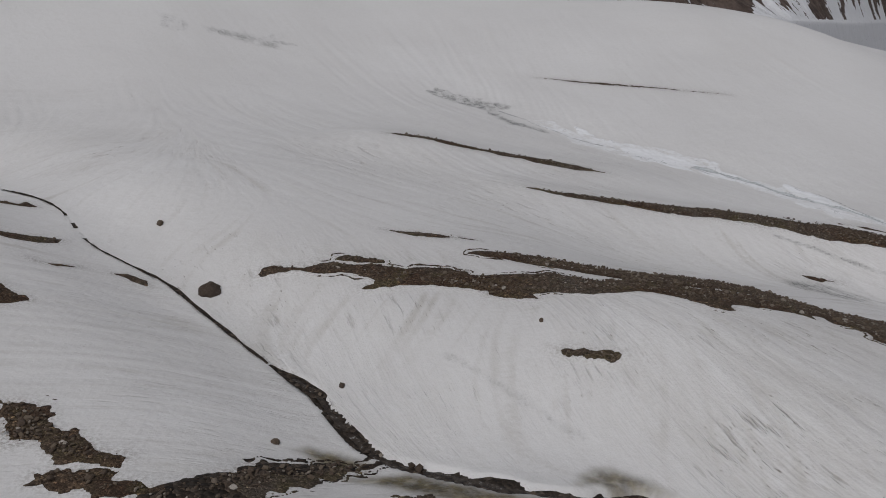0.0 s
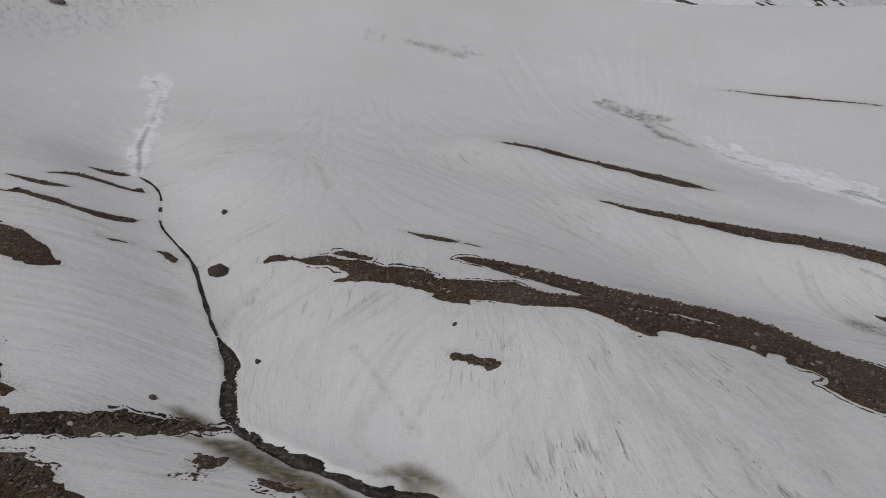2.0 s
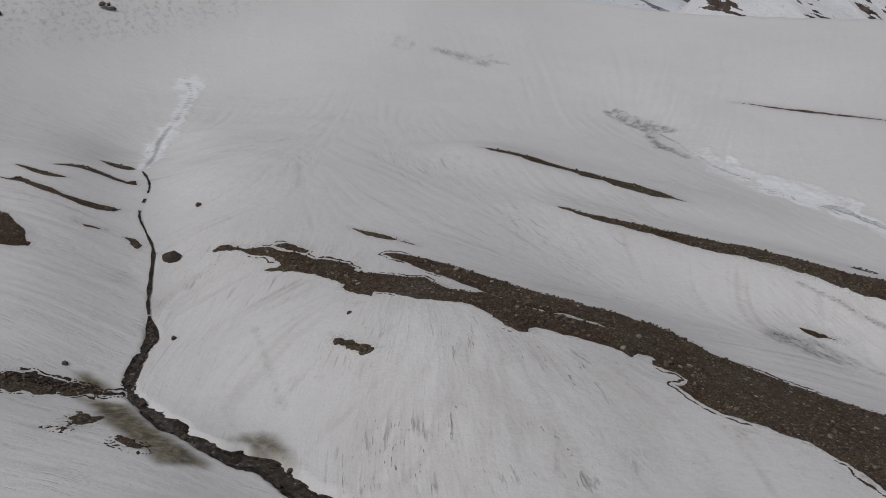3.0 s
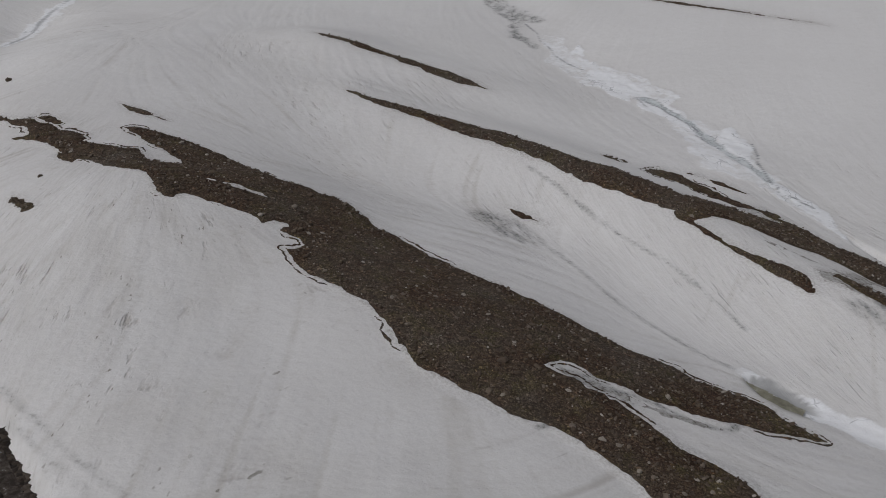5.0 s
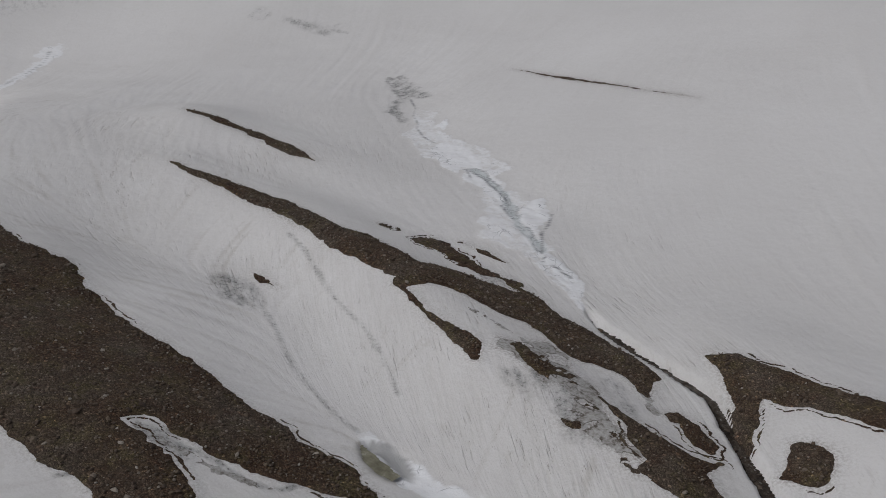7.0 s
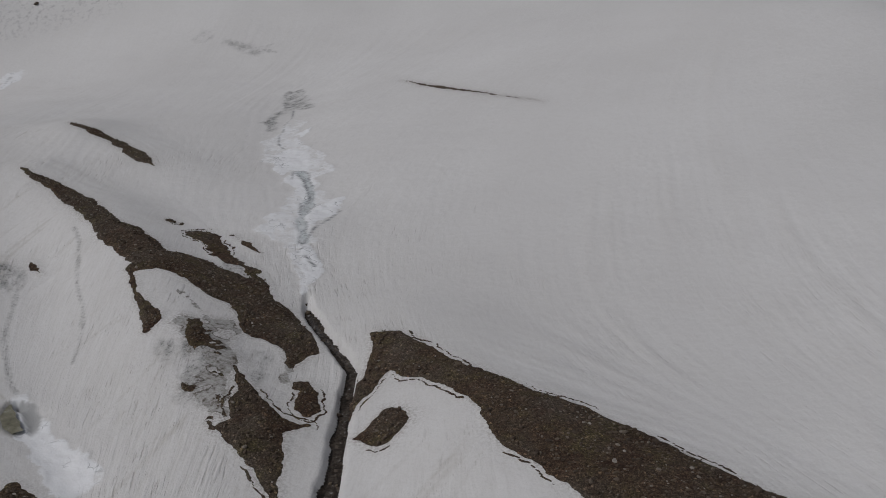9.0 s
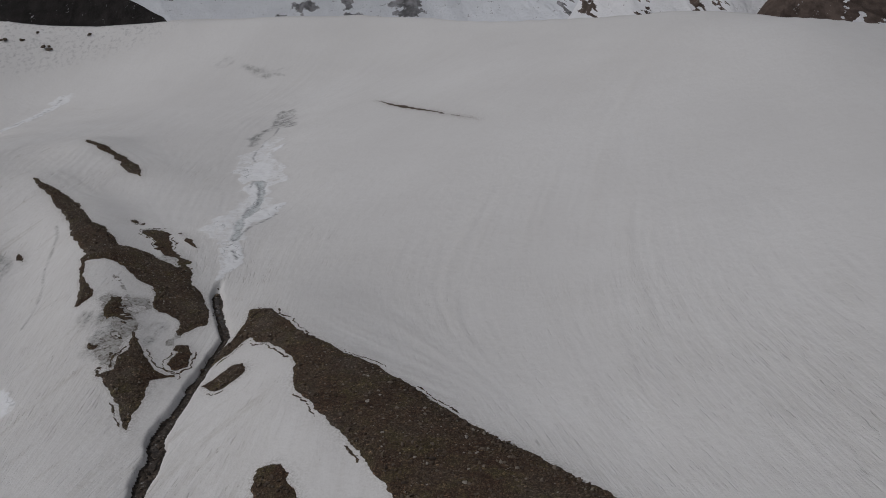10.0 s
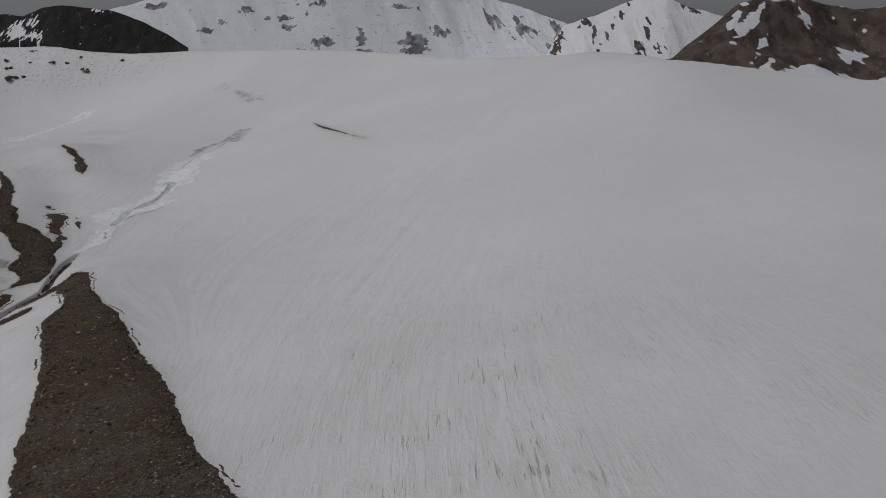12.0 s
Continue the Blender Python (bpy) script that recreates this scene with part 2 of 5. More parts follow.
def water_material():
    m, n, l, p = material("meltwater")
    col = ramp(n, l, noise_tex(n, l, 2.2, 5, 0.7), [(0.42, (0.03, 0.023, 0.018)), (0.6, (0.075, 0.062, 0.05)), (0.72, (0.42, 0.42, 0.42))])
    l.new(col, p.inputs["Base Color"])
    p.inputs["Roughness"].default_value = 0.2
    p.inputs["Specular IOR Level"].default_value = 0.3
    bump(n, l, noise_tex(n, l, 3.5, 4), p, 0.5, 0.05)
    return m


def murk_material():
    m, n, l, p = material("murky_meltwater")
    tone = noise_tex(n, l, 1.1, 5, 0.65)
    col = ramp(n, l, tone, [(0.36, (0.13, 0.12, 0.08)), (0.58, (0.25, 0.24, 0.175)), (0.72, (0.5, 0.5, 0.46))])
    l.new(col, p.inputs["Base Color"])
    p.inputs["Roughness"].default_value = 0.35
    bump(n, l, noise_tex(n, l, 4.0, 4), p, 0.5, 0.05)
    return m


def mountain_material(name, rock_dark, rock_light, snow, bedding=0.6):
    m, n, l, p = material(name)
    a = noise_tex(n, l, 0.22, 5, 0.65)
    b = noise_tex(n, l, 1.1, 5, 0.7)
    rock = ramp(n, l, a, [(0.35, rock_dark), (0.68, rock_light)])
    rock = mix(n, l, ramp(n, l, b, [(0.35, (0.0,) * 3), (0.7, (0.55,) * 3)]), rock, tuple(c * 0.55 for c in rock_dark))
    diagonal = n.new("ShaderNodeMapping")
    diagonal.inputs["Rotation"].default_value = (0.0, 0.6, 0.0)
    diagonal.inputs["Scale"].default_value = (1.0, 1.0, 0.15)
    l.new(n.new("ShaderNodeTexCoord").outputs["Object"], diagonal.inputs["Vector"])
    rock = mix(n, l, ramp(n, l, noise_tex(n, l, 0.3, 4, 0.6, diagonal.outputs[0]), [(0.42, (0.0,) * 3), (0.62, (0.7,) * 3)]), rock, tuple(c * 1.6 for c in rock_light))
    white = ramp(n, l, a, [(0.35, tuple(c * 0.93 for c in snow)), (0.65, snow)])
    layers = n.new("ShaderNodeMapping")
    layers.inputs["Scale"].default_value = (0.16, 0.16, 0.9)
    l.new(n.new("ShaderNodeTexCoord").outputs["Object"], layers.inputs["Vector"])
    strat = noise_tex(n, l, 1.0, 4, 0.65, layers.outputs[0])
    edge = calc(n, l, "ADD", calc(n, l, "ADD", attr(n, "bare"), calc(n, l, "MULTIPLY", calc(n, l, "SUBTRACT", strat, 0.5), bedding)), calc(n, l, "MULTIPLY", calc(n, l, "SUBTRACT", calc(n, l, "ADD", calc(n, l, "MULTIPLY", b, 0.5), calc(n, l, "MULTIPLY", noise_tex(n, l, 3.5, 4, 0.7), 0.5)), 0.5), 2.8))
    slant = noise_tex(n, l, 0.55, 4, 0.6, diagonal.outputs[0])
    edge = calc(n, l, "ADD", edge, calc(n, l, "MULTIPLY", calc(n, l, "SUBTRACT", slant, 0.5), 1.6))
    l.new(mix(n, l, ramp(n, l, edge, [(0.44, (0.0,) * 3), (0.54, (1.0,) * 3)]), white, rock), p.inputs["Base Color"])
    p.inputs["Roughness"].default_value = 0.85
    p.inputs["Specular IOR Level"].default_value = 0.15
    bump(n, l, calc(n, l, "ADD", a, calc(n, l, "MULTIPLY", b, 0.5)), p, 0.7, 1.0)
    return m


SNOW, SCREE, STONE, WET, WATER, MURK = snow_material(), debris_material(), stone_material(), wet_material(), water_material(), murk_material()


# ---- plan: noise, outlines and the lie of the land ----
LATTICE = np.random.default_rng(7).random((256, 256))


def value_noise(x, y, size, shift=0.0):
    """Smooth noise between 0 and 1 with cells of the given size."""
    u, v = np.asarray(x, float) / size + 31.7 * shift, np.asarray(y, float) / size + 17.3 * shift
    i, j = np.floor(u).astype(int), np.floor(v).astype(int)
    a, b = u - i, v - j
    a, b = a * a * (3 - 2 * a), b * b * (3 - 2 * b)
    g = lambda p, q: LATTICE[p % 256, q % 256]
    return (g(i, j) * (1 - a) + g(i + 1, j) * a) * (1 - b) + (g(i, j + 1) * (1 - a) + g(i + 1, j + 1) * a) * b


def fractal(x, y, size, octaves=4, shift=0.0):
    """Layered noise round 0, about -0.5 to 0.5."""
    total, gain = 0.0, 0.5
    for k in range(octaves):
        total = total + gain * (value_noise(x, y, size / 2**k, shift + k) - 0.5)
        gain *= 0.5
    return total


def line_distance(x, y, line):
    """Distance to a polyline, and how far along it (0 to 1 per leg) the nearest place lies."""
    best, along = np.full(np.shape(x), 1e9), np.zeros(np.shape(x))
    for k, ((ax, ay), (bx, by)) in enumerate(zip(line[:-1], line[1:])):
        dx, dy = bx - ax, by - ay
        s = np.clip(((x - ax) * dx + (y - ay) * dy) / (dx * dx + dy * dy), 0, 1)
        d = np.hypot(x - ax - s * dx, y - ay - s * dy)
        along = np.where(d < best, k + s, along)
        best = np.minimum(best, d)
    return best, along


def outline_distance(x, y, outline):
    """Signed distance to a closed outline: below 0 inside."""
    inside = np.zeros(np.shape(x), bool)
    for (ax, ay), (bx, by) in zip(outline, outline[1:] + outline[:1]):
        if ay != by:
            inside ^= ((ay > y) != (by > y)) & (x < (bx - ax) * (y - ay) / (by - ay) + ax)
    d, _ = line_distance(x, y, outline + outline[:1])
    return np.where(inside, -d, d)


# Low mounds and hollows on a sloping plane, every 45 m.
MOUNDS = [[-0.5, -0.5, -1.0, 2.8, 2.6, 0.2], [-0.9, -1.1, -13.7, 2.1, 7.0, 0.8], [-3.2, 2.5, 1.8, -7.9, -1.8, 0.2], [3.9, -0.2, -1.7, 0.7, -1.6, -1.0], [1.5, 1.4, -0.1, 1.6, 4.7, -0.1], [1.2, -2.6, -1.4, 0.7, 2.4, -3.6], [-0.7, 0.6, 3.8, 1.9, -0.1, -1.8], [-2.5, -1.5, 1.6, 1.6, 0.7, -0.0], [-1.8, -2.0, 0.2, 1.2, 0.8, 0.1]]
TILT = (-1.04, -12.95, 3.57, 4.93, -6.73, 6.95)
RIDGES = [
    (0.8, 8, [(-13.7, 68.3), (-0.3, 69.7), (18.9, 66.1), (32.4, 65.6), (47.7, 65), (63.1, 68.3)]),
    (-2.8, 8, [(-53.8, 98.9), (-45.9, 89.9), (-33.5, 78.7), (-26.2, 70.7), (-14.7, 61.6), (-7.1, 52.6), (-4, 46.9), (8, 46.6), (23.5, 36.9), (42.6, 26.4)]),
    (-1.4, 8, [(21, 83.4), (38.3, 87.6), (52.7, 83.2), (65.1, 78.8), (86.2, 71.2), (105.3, 62.8)]),
    (1.4, 6, [(10.2, 99.5), (33.6, 99.4), (53.7, 94.8), (67.1, 89.9), (80.6, 87)]),
    (-0.6, 7, [(4.2, 148), (19.4, 134.8), (38.6, 125.4), (52, 118.1), (65.3, 106.9), (76.8, 98.7), (86.4, 93.5), (101.7, 85.2), (116.9, 73.9)]),
    (1.5, 9, [(80.7, 105.4), (99.9, 99.8), (128.6, 96.7), (163.2, 89.6)]),
    (1.1, 7, [(-7.6, 113.6), (22.2, 113.4)]),
]

# Broad swells and dips: centre, reach, height.
SWELLS = [(97, 99, 12, 1.62), (20, 61, 8, 1.79), (52, 94, 12, 0.55), (-37, 80, 8, 1.07), (53, 75, 8, -1.09), (-14, 68, 8, -0.4), (10, 98, 8, -0.35), (106, 92, 8, 0.81), (68, 103, 8, 0.33), (58, 203, 12, 1.5), (80, 208, 12, 1.8)]
# Knolls and hollows of 5 m: centre and height.
KNOLLS = [(-5, 112, 0.99), (67, 88, 0.72), (34, 96, 0.9), (43, 61, 0.65), (65, 68, -0.84), (37, 71, -0.42), (21, 75, 0.74), (11, 56, 0.37), (53, 115, 0.77), (53, 64, 0.4), (5, 76, 0.49), (41, 89, -0.66), (-5, 70, -0.51), (-24, 78, -0.41), (14, 70, -0.6), (72, 93, 0.38), (-27, 68, 0.32), (3, 44, 0.33), (43, 94, 0.75), (53, 92, 0.73), (12, 65, 0.52)]


def step(e0, e1, v):
    s = np.clip((v - e0) / (e1 - e0), 0, 1)
    return s * s * (3 - 2 * s)


def hold(v, lo, hi, soft=60.0):
    """v between lo and hi, levelling out beyond."""
    return np.where(v < lo, lo + soft * np.tanh((v - lo) / soft), np.where(v > hi, hi + soft * np.tanh((v - hi) / soft), v))


CREST = [(-225, 33), (-137, 88), (-114, 117), (-92, 138), (-73, 155), (-57, 167), (-43, 179), (-33, 188), (-16, 198), (3, 204), (22, 209), (44, 213), (71, 213), (81, 222), (99, 240), (160, 250), (320, 285)]


BANK = [(-145, 9, 0.9), (-127, 46, 0.9), (-101, 87, 0.9), (-87, 113, 3.6), (-76, 134, 1.5), (-64, 152, 0.6), (-57, 163, 0.0)]


def land(x, y):
    """The height of the snow slope."""
    x, y = np.asarray(x, float), np.asarray(y, float)
    u, v = hold(x, -150, 240), hold(y, -20, 260)
    a, b = u / 100, v / 100
    z = TILT[0] + TILT[1] * a + TILT[2] * b + TILT[3] * a * a + TILT[4] * a * b + TILT[5] * b * b
    for i, column in enumerate(MOUNDS):
        for j, h in enumerate(column):
            if h:
                z = z + h * np.exp(-((u + 120 - 45 * i) ** 2 + (v - 30 - 45 * j) ** 2) / (2 * 34.0**2))
    for ox, oy, reach, h in SWELLS + [(ox, oy, 5, h) for ox, oy, h in KNOLLS]:
        z = z + h * np.exp(-((x - ox) ** 2 + (y - oy) ** 2) / (2 * reach**2))
    for h, w, line in RIDGES:
        z = z + h * np.exp(-((line_distance(x, y, line)[0] / w) ** 2))
    d, along = line_distance(x, y, CREST)
    ahead = np.interp(x, [p[0] for p in CREST], [p[1] for p in CREST])
    foot = np.interp(x, [p[0] for p in BANK], [p[1] for p in BANK])
    off, place = line_distance(x, y, [p[:2] for p in BANK])
    z = z + np.interp(place, range(len(BANK)), [p[2] for p in BANK]) * step(-3, 15, np.where(y > foot, off, -off))
    back = np.where(y > ahead, d, 0.0)
    z = z - 20 * (1 - np.exp(-((back / 30) ** 2))) - 0.45 * np.maximum(back - 2, 0)
    return z + 1.0 * fractal(x, y, 38, 3, 3.1) + 0.35 * fractal(x, y, 9, 3, 5.2)


# Streams: centre line, half width, depth of the cut.
STREAMS = {
    "left": ([(-42.6, 87.2), (-34.6, 80.4), (-29.3, 73.5), (-24.9, 70), (-20.7, 66.7), (-16.5, 62.1), (-12.8, 58), (-10.1, 55.5), (-7.9, 53.4), (-5.9, 49.9), (-4.3, 47.6), (-2.3, 45.9), (0.9, 44.7), (4, 43.5), (7.3, 42.9), (9.2, 43.1), (11.5, 43.8), (20.2, 40.8), (22.5, 40.7), (25.3, 40.6), (28.5, 39.3), (31.5, 38.3), (38, 36), (48, 34), (62, 27), (80, 20), (105, 8), (135, -8)], [0.02, 0.05, 0.06, 0.06, 0.05, 0.06, 0.08, 0.16, 0.27, 0.27, 0.3, 0.45, 0.55, 0.62, 0.8, 0.95, 1.05, 1.0, 0.95, 0.9, 0.9, 0.9, 0.9, 0.9, 0.9, 0.9, 0.9, 0.9], 0.6),
    "gully": ([(64.4, 106.4), (67.8, 103.8), (72.2, 101.9), (76.9, 100.4), (80.6, 99.1), (83.8, 95.9), (86.3, 93.4), (90.3, 89.5), (93.7, 86.2), (95.5, 85.6), (101.4, 81.5), (107.5, 79.5), (122, 77), (140, 66), (165, 54), (190, 36), (220, 20)], [0.22, 0.42, 0.42, 0.42, 0.5, 0.55, 0.6, 0.62, 0.62, 0.62, 0.62, 0.62, 0.62, 0.62, 0.62, 0.62, 0.62], 0.95),

}
ICE_RUN = [(1, 150.5), (10.7, 143.3), (23.1, 130.8), (29.6, 128.8), (37.2, 125.9), (44.8, 120.4), (51.8, 114.3), (56.3, 111.6), (61.3, 108.7), (64.9, 104.9)]
ICE_LEFT = [(-69.3, 124.9), (-65.8, 122), (-58.8, 110.3), (-55.6, 103.2), (-43.9, 88.5)]
SPOUT = [(59.5, 79), (63.3, 77.9), (66.2, 77.3), (68.9, 76.9), (71.8, 76.8), (73.8, 76.9), (77, 76.6), (80.5, 76.2)]
# White rubble of broken ice, the grey channel in it and the cracks.
ICE_PATCHES = [
    [(25, 130.1), (26.2, 131.7), (31, 130.5), (34.9, 128.3), (37, 126.4), (34.2, 125.4), (36.1, 122.3), (32.6, 123.9), (29.3, 125.2)],
    [(20.5, 136), (20.2, 137.8), (20.5, 138.9), (22.3, 136.7), (23.4, 134.7)],
    [(36.1, 122.3), (34.2, 125.4), (37, 126.4), (40, 124.9), (43.5, 122.6), (47, 118.8), (50.7, 115.5), (55.1, 113), (55.8, 111.4), (52.7, 113.2), (48.7, 116.2), (44.1, 119.7), (40.6, 121.1)],
    [(46.8, 119.4), (46.7, 122.4), (47.7, 124.3), (50.3, 121.5), (52.2, 117.6), (53, 115.2), (52.1, 114.7), (49.5, 116.5)],
    [(55.3, 112.2), (57, 111.7), (58.5, 111.3), (60.1, 111.1), (63.5, 108), (65.2, 104.8), (63.4, 106), (61, 107.7), (58.3, 109.8)],
]
ICE_CHANNEL = [(36, 125.6), (38.7, 124.8), (41.5, 123.2), (44.5, 121.3), (47.6, 118), (50.5, 115.3), (53.4, 113.6), (55.6, 112.2)]
ICE_CRACKS = [
    [(9.1, 143.5), (12.7, 140.6), (14.7, 137.8), (18, 135.2), (18.9, 133.9), (22.5, 131.3), (25, 130.4)],
    [(34.7, 125), (35.9, 126.3), (37.2, 126.3)], [(35.1, 125.1), (37.2, 123.4)], [(36.8, 125.1), (40.4, 123.4), (42.9, 122.1), (44.7, 120.8)],
    [(56.1, 111.4), (54.7, 113.5), (53.5, 115.1), (52.7, 117.6), (51.1, 120.9)], [(55, 111.9), (56.5, 111.6), (57.2, 109.7)], [(58.1, 110.4), (59.9, 110), (60.8, 109.8)], [(44.9, 119.3), (47.2, 117.6)],
]


def pinch(x, y):
    """How the banks close in and open along a stream."""
    return np.clip(0.95 + 2.6 * fractal(x, y, 4.0, 3, 12.1), 0.12, 1.5)


def banks(x, y, w):
    """Half width of a stream: thin threads are often bridged, broad reaches stay open."""
    open_ = step(0.2, 0.5, w)
    return w * (pinch(x, y) * (1 - open_) + np.clip(pinch(x, y), 0.75, 1.25) * open_)


def hollow(x, y):
    """The melt hollow where the stream leaves the snow: how far along it (0 to 1), and across it (-1 to 1)."""
    u = (x - 63.3) / 5.8
    wide = 1.55 * np.clip(0.3 + 2.4 * u, 0.25, 1) * (1 - 0.45 * step(0.45, 1.1, u))
    v = (y - 77.45 + 0.17 * (x - 63.3)) / wide
    return u, v + 0.35 * fractal(x, y, 1.6, 3, 4.2)


def cut(x, y):
    """How far the streams have cut the snow down."""
    z = np.zeros(np.shape(x))
    for line, halves, depth in STREAMS.values():
        near = (x > min(p[0] for p in line) - 8) & (x < max(p[0] for p in line) + 8) & (y > min(p[1] for p in line) - 8) & (y < max(p[1] for p in line) + 8)
        if near.any():
            d, along = line_distance(x[near], y[near], line)
            d = d + 0.3 * fractal(x[near], y[near], 1.6, 3, 8.8)
            w = banks(x[near], y[near], np.interp(along, range(len(halves)), halves))
            deep = depth * np.clip(w / max(halves) * 1.6, 0.4, 1)
            deep = deep * (0.15 + 0.85 * step(0.12, 0.3, w))
            z[near] = np.maximum(z[near], deep * (1 - step(w, w + 0.3, d)) + 0.2 * deep * np.exp(-((d / (w + 1.6)) ** 2)))
    d, along = line_distance(x, y, SPOUT)
    z = z + 0.35 * np.exp(-((d / 1.6) ** 2)) * step(1.3, 2.0, along)
    u, v = hollow(x, y)
    length = step(-0.03, 0.07, u) * (1 - step(0.55, 1.1, u))
    z = z + length * (0.34 * (1 - step(0.6, 1.0, np.abs(v))) - 0.2 * np.exp(-(((v + 0.02) / 0.16) ** 2)) * step(0.2, 0.4, u) + 0.55 * np.exp(-(((v - 0.3) / 0.3) ** 2)) * (1 - step(0.08, 0.3, u)))
    near = (x > 30) & (x < 62) & (y > 106) & (y < 132)
    if near.any():
        d, along = line_distance(x[near], y[near], ICE_CHANNEL)
        z[near] = z[near] + 0.1 * (1 - step(0.3, 0.9, d + 1.1 * fractal(x[near], y[near], 1.8, 3, 5.1)))
    return z


def surface(x, y):
    return land(x, y) - cut(np.asarray(x, float), np.asarray(y, float))


# Outlines of the bare ground that the snow has melted off.
BARE = {}
BARE["main rib"] = ([
        [(-13.8, 67.9), (-13.8, 68.5), (-13, 68.8), (-10.7, 68.5), (-8.5, 69.6), (-6.8, 69.1), (-5.4, 69.3), (-3.8, 68.9), (-2.6, 68.4), (-1.7, 68.8), (0.9, 68.7), (2.2, 67.9), (3.9, 64), (3.3, 64.7), (-0.2, 66.1), (-3.1, 66.9), (-4.8, 66.1), (-4.2, 67.5), (-6.2, 68.1), (-9.6, 67.8), (-10.8, 68.2), (-11.7, 68.2), (-12.8, 67.9)],
        [(-8.4, 69.9), (-8.2, 70.6), (-7.6, 70.8), (-6.3, 70.7), (-4.5, 70.2), (-4.4, 69.6), (-6.2, 69.6)],
        [(2.4, 72.3), (3, 73), (9.4, 74.4), (11.6, 74.4), (13.7, 74.6), (21.3, 73.3), (24.1, 74.3), (25.5, 74.1), (33.2, 64.6), (32.1, 64.6), (31.2, 65), (30.5, 64.7), (29.5, 64.7), (29.6, 65.5), (30.1, 65.9), (29.5, 66.3), (28.7, 65.9), (28.2, 65.1), (28, 64.3), (27.1, 64.7), (26.3, 64.6), (23.4, 63.5), (20.9, 62.8), (21, 61.7), (20.5, 61.4), (19.5, 61.5), (18.1, 62.1), (17.2, 63.2), (15.5, 63.7), (13.4, 66.8), (14.1, 67.4), (14.2, 68.7), (13.2, 69.5), (9.4, 70.6), (7.4, 70.7)],
        [(-9.2, 68.7), (-4.5, 68.7), (-2.1, 67.9), (-0.3, 68.2), (3.5, 67.1), (5.2, 67.2), (7.4, 67.7), (8.8, 68.6), (10.1, 67.8), (12.4, 66.7), (13.7, 67.7), (15.1, 69.4), (22, 63.3), (20.9, 62.8), (17.6, 62.5), (15.5, 63.7), (14.5, 63.7), (13.2, 63.3), (11.1, 63.2), (8.2, 63.7), (6.5, 63.5), (7, 62.6), (5.8, 62.8), (3.5, 63.4), (3.4, 64.1), (1.4, 65), (-1, 65.6), (-3.3, 65.6), (-5.8, 65.2), (-4.5, 65.9), (-4.5, 66.6)],
    ], [[(15.1, 66.5), (16.8, 66.6), (18.4, 66.6), (20.5, 67.2), (21.8, 67.9), (23.2, 68.1), (24.1, 68.5), (25.2, 68.3), (24.1, 67.9), (22.9, 67.5), (21.3, 67.1), (19.7, 66.7), (17.8, 66.6)]])
BARE["rib body"] = ([
        [(24.1, 74.3), (25.5, 74.1), (26.5, 75.2), (28, 75.2), (30.5, 74.5), (31.9, 73.5), (33.5, 73.8), (38, 73.2), (40.2, 73.2), (42.8, 73.3), (44.6, 73.8), (46.8, 73.5), (47.6, 73.9), (49, 73.7), (50.1, 74), (53.6, 66.4), (53.2, 65.6), (52.9, 63.9), (54.3, 64.1), (55.4, 64.5), (56.5, 64.2), (59.6, 58.8), (57.8, 59.5), (56.2, 59.8), (55.7, 59.7), (55.4, 59.3), (55.8, 58.8), (55.1, 58.3), (54, 58.1), (52.2, 58.2), (50.9, 57.8), (48, 57.7), (46.5, 58.1), (44.8, 58.8), (44, 59.3), (43.8, 59.9), (41.8, 60.7), (37.6, 61.6), (35.9, 61.5), (32.7, 62.3), (31.6, 62.9), (32.1, 63.4), (32.1, 64.6), (27.8, 66.8)],
    ], [])
BARE["rib arms"] = ([
        [(47.2, 73.8), (50.1, 74), (52.1, 73.7), (55.4, 73.6), (58.8, 74.1), (60.7, 73.6), (63.9, 74.1), (66.2, 74.2), (67, 73.6), (67.9, 73.7), (70.2, 73.2), (69.3, 72.4), (68, 71.7), (66.9, 70.7), (65.3, 70.2), (64.4, 69.4), (62.7, 68.4), (60.6, 67.6), (59.3, 66.9), (57.1, 66.7), (56.2, 66.3), (55.3, 66.5), (54, 66.5), (53.2, 65.6), (52.3, 64)],
        [(53.8, 63.9), (55.4, 64.5), (56.5, 64.2), (57.4, 64.5), (59.5, 63.5), (60.2, 63.4), (61.4, 63.5), (62.6, 63.1), (66.8, 63.3), (67.6, 62.8), (64.3, 58.4), (63.1, 58), (61.9, 58.4), (59.6, 58.8), (56.2, 59.8)],
        [(58.1, 64.6), (60.7, 64.1), (63, 63.4), (65.3, 63.2), (66.9, 63.4), (70.9, 60.6), (68.3, 54.7), (62.3, 58.2), (59.6, 58.7), (55.7, 59)],
    ], [])
